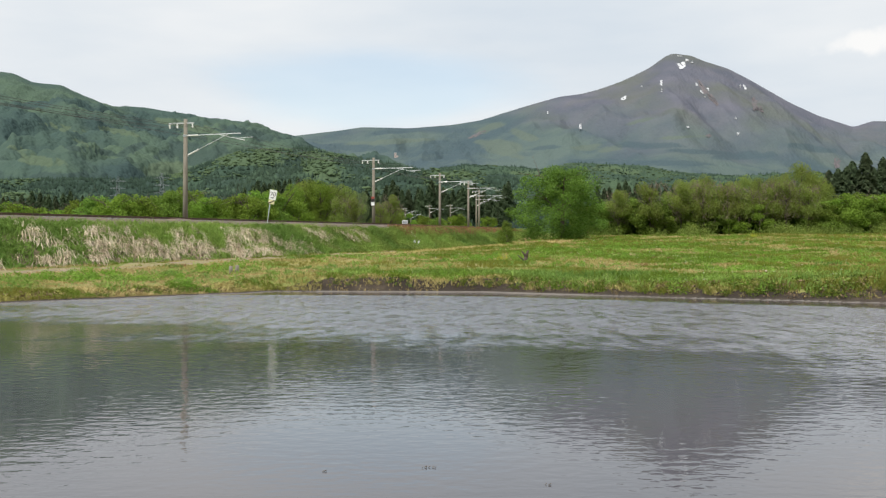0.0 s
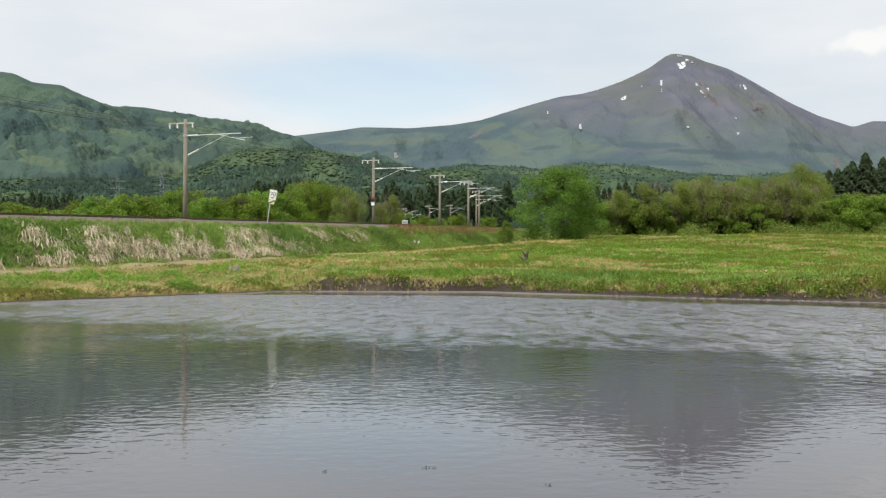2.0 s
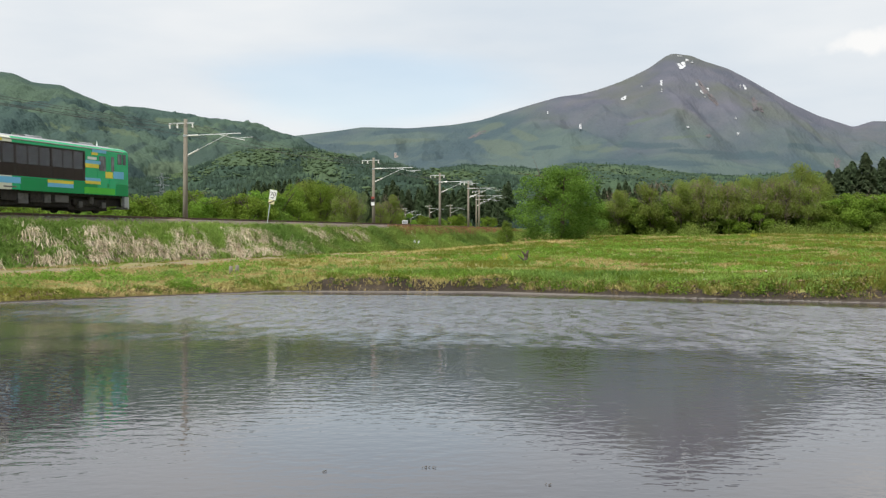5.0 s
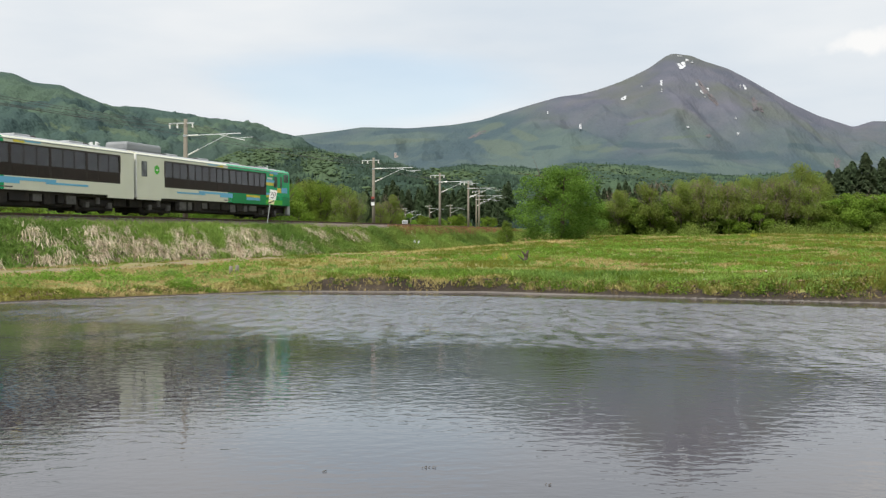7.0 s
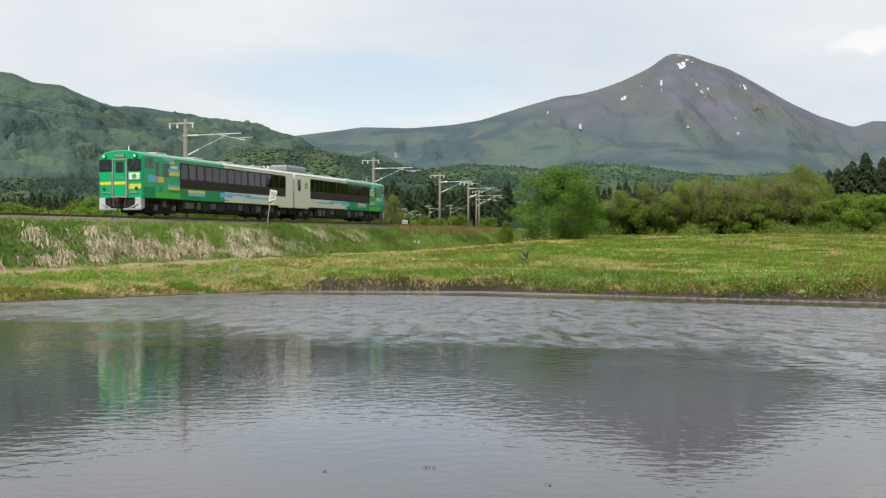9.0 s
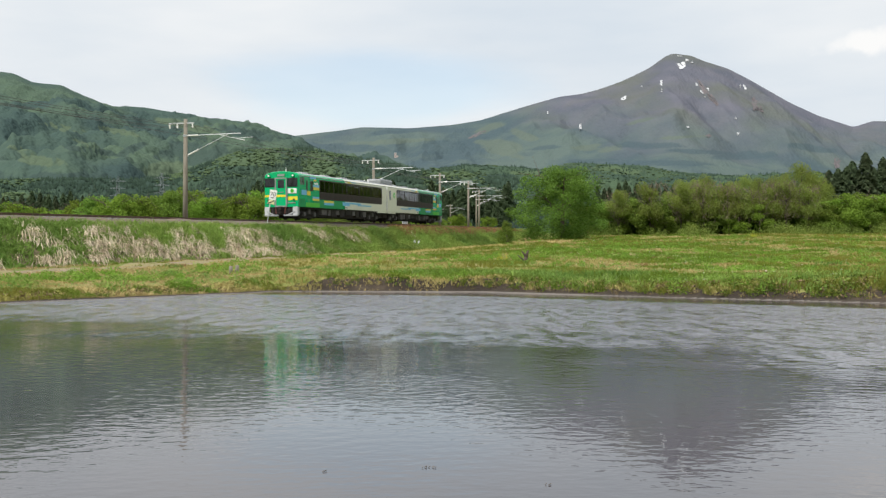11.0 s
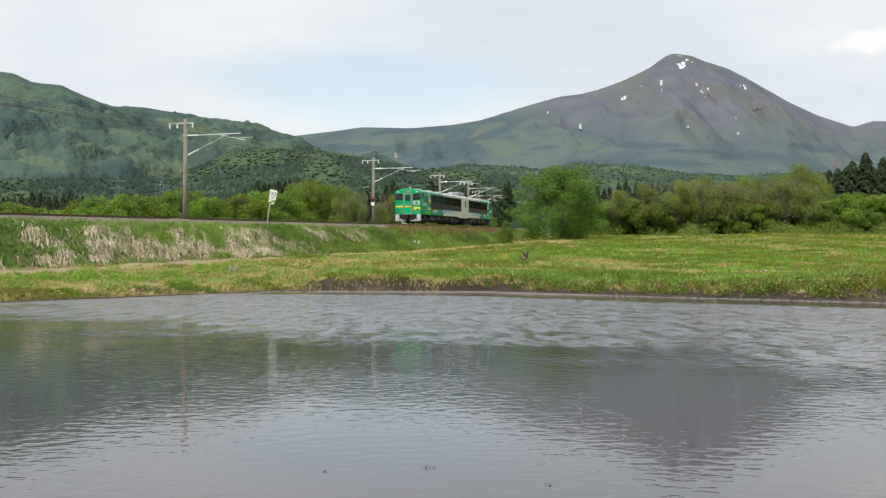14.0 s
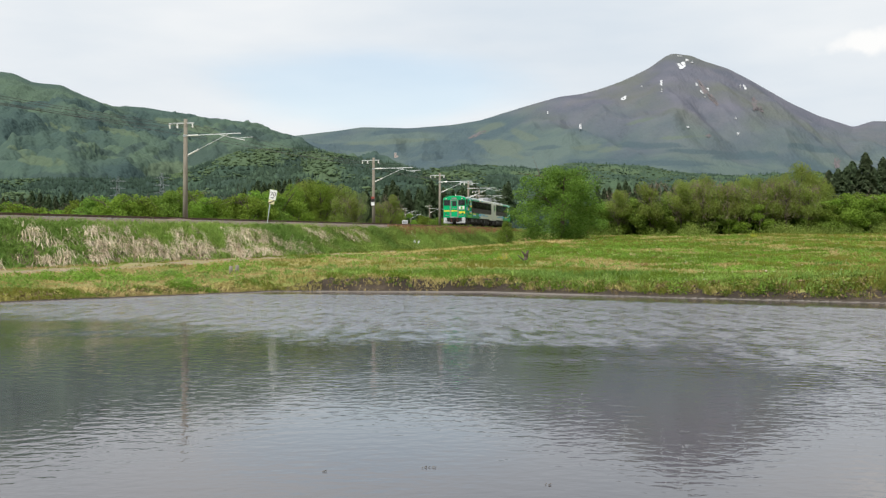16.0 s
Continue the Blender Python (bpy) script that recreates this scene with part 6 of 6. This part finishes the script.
def make_pylon(px, top, dep):
    t = new("power_pylon")
    x = (px - 784) / FOC * dep
    z = height_at(x, dep)
    H = EYE + (467 - top) / FOC * dep - z
    w = lambda q: 3.4 * (1 - q) ** 1.3 + 0.5
    for sx in (-1, 1):
        for sy in (-1, 1):
            bm = bmesh.new()
            for k in range(8):
                a, b = k / 8, (k + 1) / 8
                tube(bm, (sx * w(a), sy * w(a), H * a), (sx * w(b), sy * w(b), H * b), 0.07, 0.06, 5)
            part("leg", bm, M_PYLON, t)
    bm = bmesh.new()
    for k in range(10):
        a, b = k / 10, (k + 1) / 10
        for sy in (-1, 1):
            tube(bm, (-w(a), sy * w(a), H * a), (w(b), sy * w(b), H * b), 0.045, 0.045, 4)
            tube(bm, (w(a), sy * w(a), H * a), (-w(b), sy * w(b), H * b), 0.045, 0.045, 4)
    part("bracing", bm, M_PYLON, t)
    for q in (0.70, 0.81, 0.92):
        bm = bmesh.new()
        for sx in (-1, 1):
            tube(bm, (0, 0, H * q + 0.9), (sx * 4.6, 0, H * q), 0.12, 0.08, 4)
            tube(bm, (0, 0, H * q), (sx * 4.6, 0, H * q), 0.08, 0.06, 4)
        part("cross_arm", bm, M_PYLON, t)
    t.matrix_basis = Matrix.Translation((x, dep, z)) @ Matrix.Rotation(0.3, 4, "Z")
    tagged(t, "grey steel lattice power pylon standing in the woods", "pylon", "power pylons")


def make_far_building():
    U, V, X, D, Z = VG
    i = int(np.searchsorted(U[:, 0] * FOC + 784, 698))
    col = np.minimum.accumulate(467 - (Z[i] - EYE) / D[i] * FOC)
    j = int(np.argmax(col <= 280))
    k = 0.75 * D[i, j] / FOC
    t = new("hillside_building")
    part("wall", boxed(-2.6 * k, 2.6 * k, 0, 5 * k, -3 * k, 11 * k), M_PINKWALL, t)
    part("roof", boxed(-3.0 * k, 3.0 * k, -0.4 * k, 5.4 * k, 11 * k, 12 * k), M_ROOFGREY, t)
    part("wing", boxed(2.6 * k, 7 * k, 0.5 * k, 4 * k, -3 * k, 5 * k), M_PINKWALL, t)
    for r in range(4):
        for c in range(3):
            part("window", boxed((-2 + c * 1.5) * k, (-1.1 + c * 1.5) * k, -0.06 * k, 0.02 * k, (1.5 + r * 2.3) * k, (2.6 + r * 2.3) * k), M_BAND, t)
    t.matrix_basis = Matrix.Translation((X[i, j], D[i, j], Z[i, j]))
    tagged(t, "pale pink hotel block alone on the wooded mountainside", "building")


make_far_building()
make_pylon(208, 312, 640)
make_pylon(286, 306, 620)


def make_stump():
    x = (928 - 784) / FOC * 57
    z = height_at(x, 57)
    bm = bmesh.new()
    tube(bm, (0, 0, -0.1), (0.10, 0, 0.35), 0.13, 0.10, 8)
    tube(bm, (0.08, 0, 0.3), (0.20, 0, 0.66), 0.11, 0.05, 7)
    tube(bm, (0.08, 0, 0.36), (-0.12, 0.05, 0.62), 0.07, 0.03, 6)
    tube(bm, (0.0, 0, 0.1), (-0.35, -0.05, 0.42), 0.05, 0.02, 6)
    ob = mesh_object("tree_stump", bm, M_DEADWOOD, True)
    ob.matrix_basis = Matrix.Translation((x, 57, z))
    tagged(ob, "dark forked dead stump in the meadow grass", "stump")


make_stump()
rs = np.random.default_rng(77)
for px, dep, size in ((1213, 37.0, 0.30), (1248, 36.6, 0.34), (1272, 37.4, 0.20), (1404, 35.6, 0.24), (1476, 34.8, 0.34), (1530, 33.8, 0.28)):
    x = (px - 784) / FOC * dep
    bm = bmesh.new()
    bmesh.ops.create_icosphere(bm, subdivisions=3, radius=0.5)
    for v in bm.verts:
        q = 1 + 0.22 * float(fractal(np.array([v.co.x * 3 + px]), np.array([v.co.y * 3 + v.co.z * 2]), 3, 5)[0])
        v.co = Vector((v.co.x * size * 1.3 * q, v.co.y * size * q, v.co.z * size * 0.75 * q))
    ob = mesh_object("field_stone", bm, M_STONE, True)
    ob.matrix_basis = Matrix.Translation((x, dep, height_at(x, dep) + size * 0.16)) @ Matrix.Rotation(float(rs.uniform(0, 6)), 4, "Z")
    tagged(ob, "rough grey-brown field stone lying in the bank", "stone", "stones in the bank")
for px, dep in ((408, 46.5), (419, 46.8)):
    x = (px - 784) / FOC * dep
    bm = bmesh.new()
    tube(bm, (0, 0, -0.2), (0.02, 0, 0.34), 0.085, 0.075, 10)
    ob = mesh_object("wooden_stake", bm, M_CONCRETE, True)
    ob.matrix_basis = Matrix.Translation((x, dep, height_at(x, dep)))
    tagged(ob, "short weathered wooden stake in the bank", "stake", "stakes on the bank")
for px, dep in ((734, 98), (741, 98.5)):
    x = (px - 784) / FOC * dep
    ob = mesh_object("marker_post", boxed(-0.08, 0.08, -0.08, 0.08, -0.2, 0.55, 0.02), M_WHITE)
    ob.matrix_basis = Matrix.Translation((x, dep, height_at(x, dep)))
    tagged(ob, "short white concrete marker post in the weeds", "post", "marker posts")
rngf = np.random.default_rng(3)
for px, dep in ((890, 58), (1334, 120), (1455, 138)):
    x = (px - 784) / FOC * dep
    k = 12
    X, Y = x + rngf.normal(0, 0.08 * dep / 58, k), dep + rngf.normal(0, 0.2, k)
    o = tufts("rape_flowers", on_ground(X, Y), rngf.uniform(0.2, 0.55, k), np.full(k, 0.04), 2, M_FLOWER, "clump of yellow flowers in the meadow", "flowers", seed=9)
# scraps of straw lying on the water
for px, py in ((765, 826), (752, 828), (576, 834), (975, 858)):
    dep = EYE * FOC / (py - 467)
    x = (px - 784) / FOC * dep
    bm = bmesh.new()
    for q in range(4):
        a = rngf.uniform(-0.5, 0.5)
        l = rngf.uniform(0.003, 0.006)
        ox, oy = rngf.normal(0, 0.012), rngf.normal(0, 0.012)
        tube(bm, (ox - l * math.cos(a), oy - l * math.sin(a), 0.002), (ox + l * math.cos(a), oy + l * math.sin(a), 0.008), 0.002, 0.0015, 5)
    ob = mesh_object("floating_straw", bm, M_SILT)
    ob.matrix_basis = Matrix.Translation((x, dep, 0.0))
    tagged(ob, "scrap of dark straw floating on the water", "straw", "scraps on the water")



def motions():
    """The train runs away along the line; the water's ripples drift."""
    for car, first, back in ((rear_car, 0.0, False), (front_car, CAR - 0.05, True)):
        rows = []
        for k in range(65):
            t = 0.25 * k
            s = 10.886 * (t - 9) + 0.0081 * (t - 9) ** 2 + first
            s = max(s, S_FIRST + 3)
            a, b = on_track(s + 3.0, 0, 0.08), on_track(s + 18.0, 0, 0.08)
            d = (b - a).normalized()
            mid = (a + b) / 2
            yaw, pitch = math.atan2(d.y, d.x), math.asin(d.z)
            turn = Matrix.Rotation(yaw, 4, "Z") @ Matrix.Rotation(-pitch, 4, "Y")
            m = Matrix.Translation(mid) @ turn @ Matrix.Translation((-10.5, 0, 0))
            if back:
                m = Matrix.Translation(mid) @ turn @ Matrix.Rotation(math.pi, 4, "Z") @ Matrix.Translation((-10.5, 0, 0))
            rows.append((t, m))
        walk(car, rows)
    walk(water, [(0.0, pose(0, 0, 0)), (16.0, pose(-1.6, 1.0, 0))])


motions()
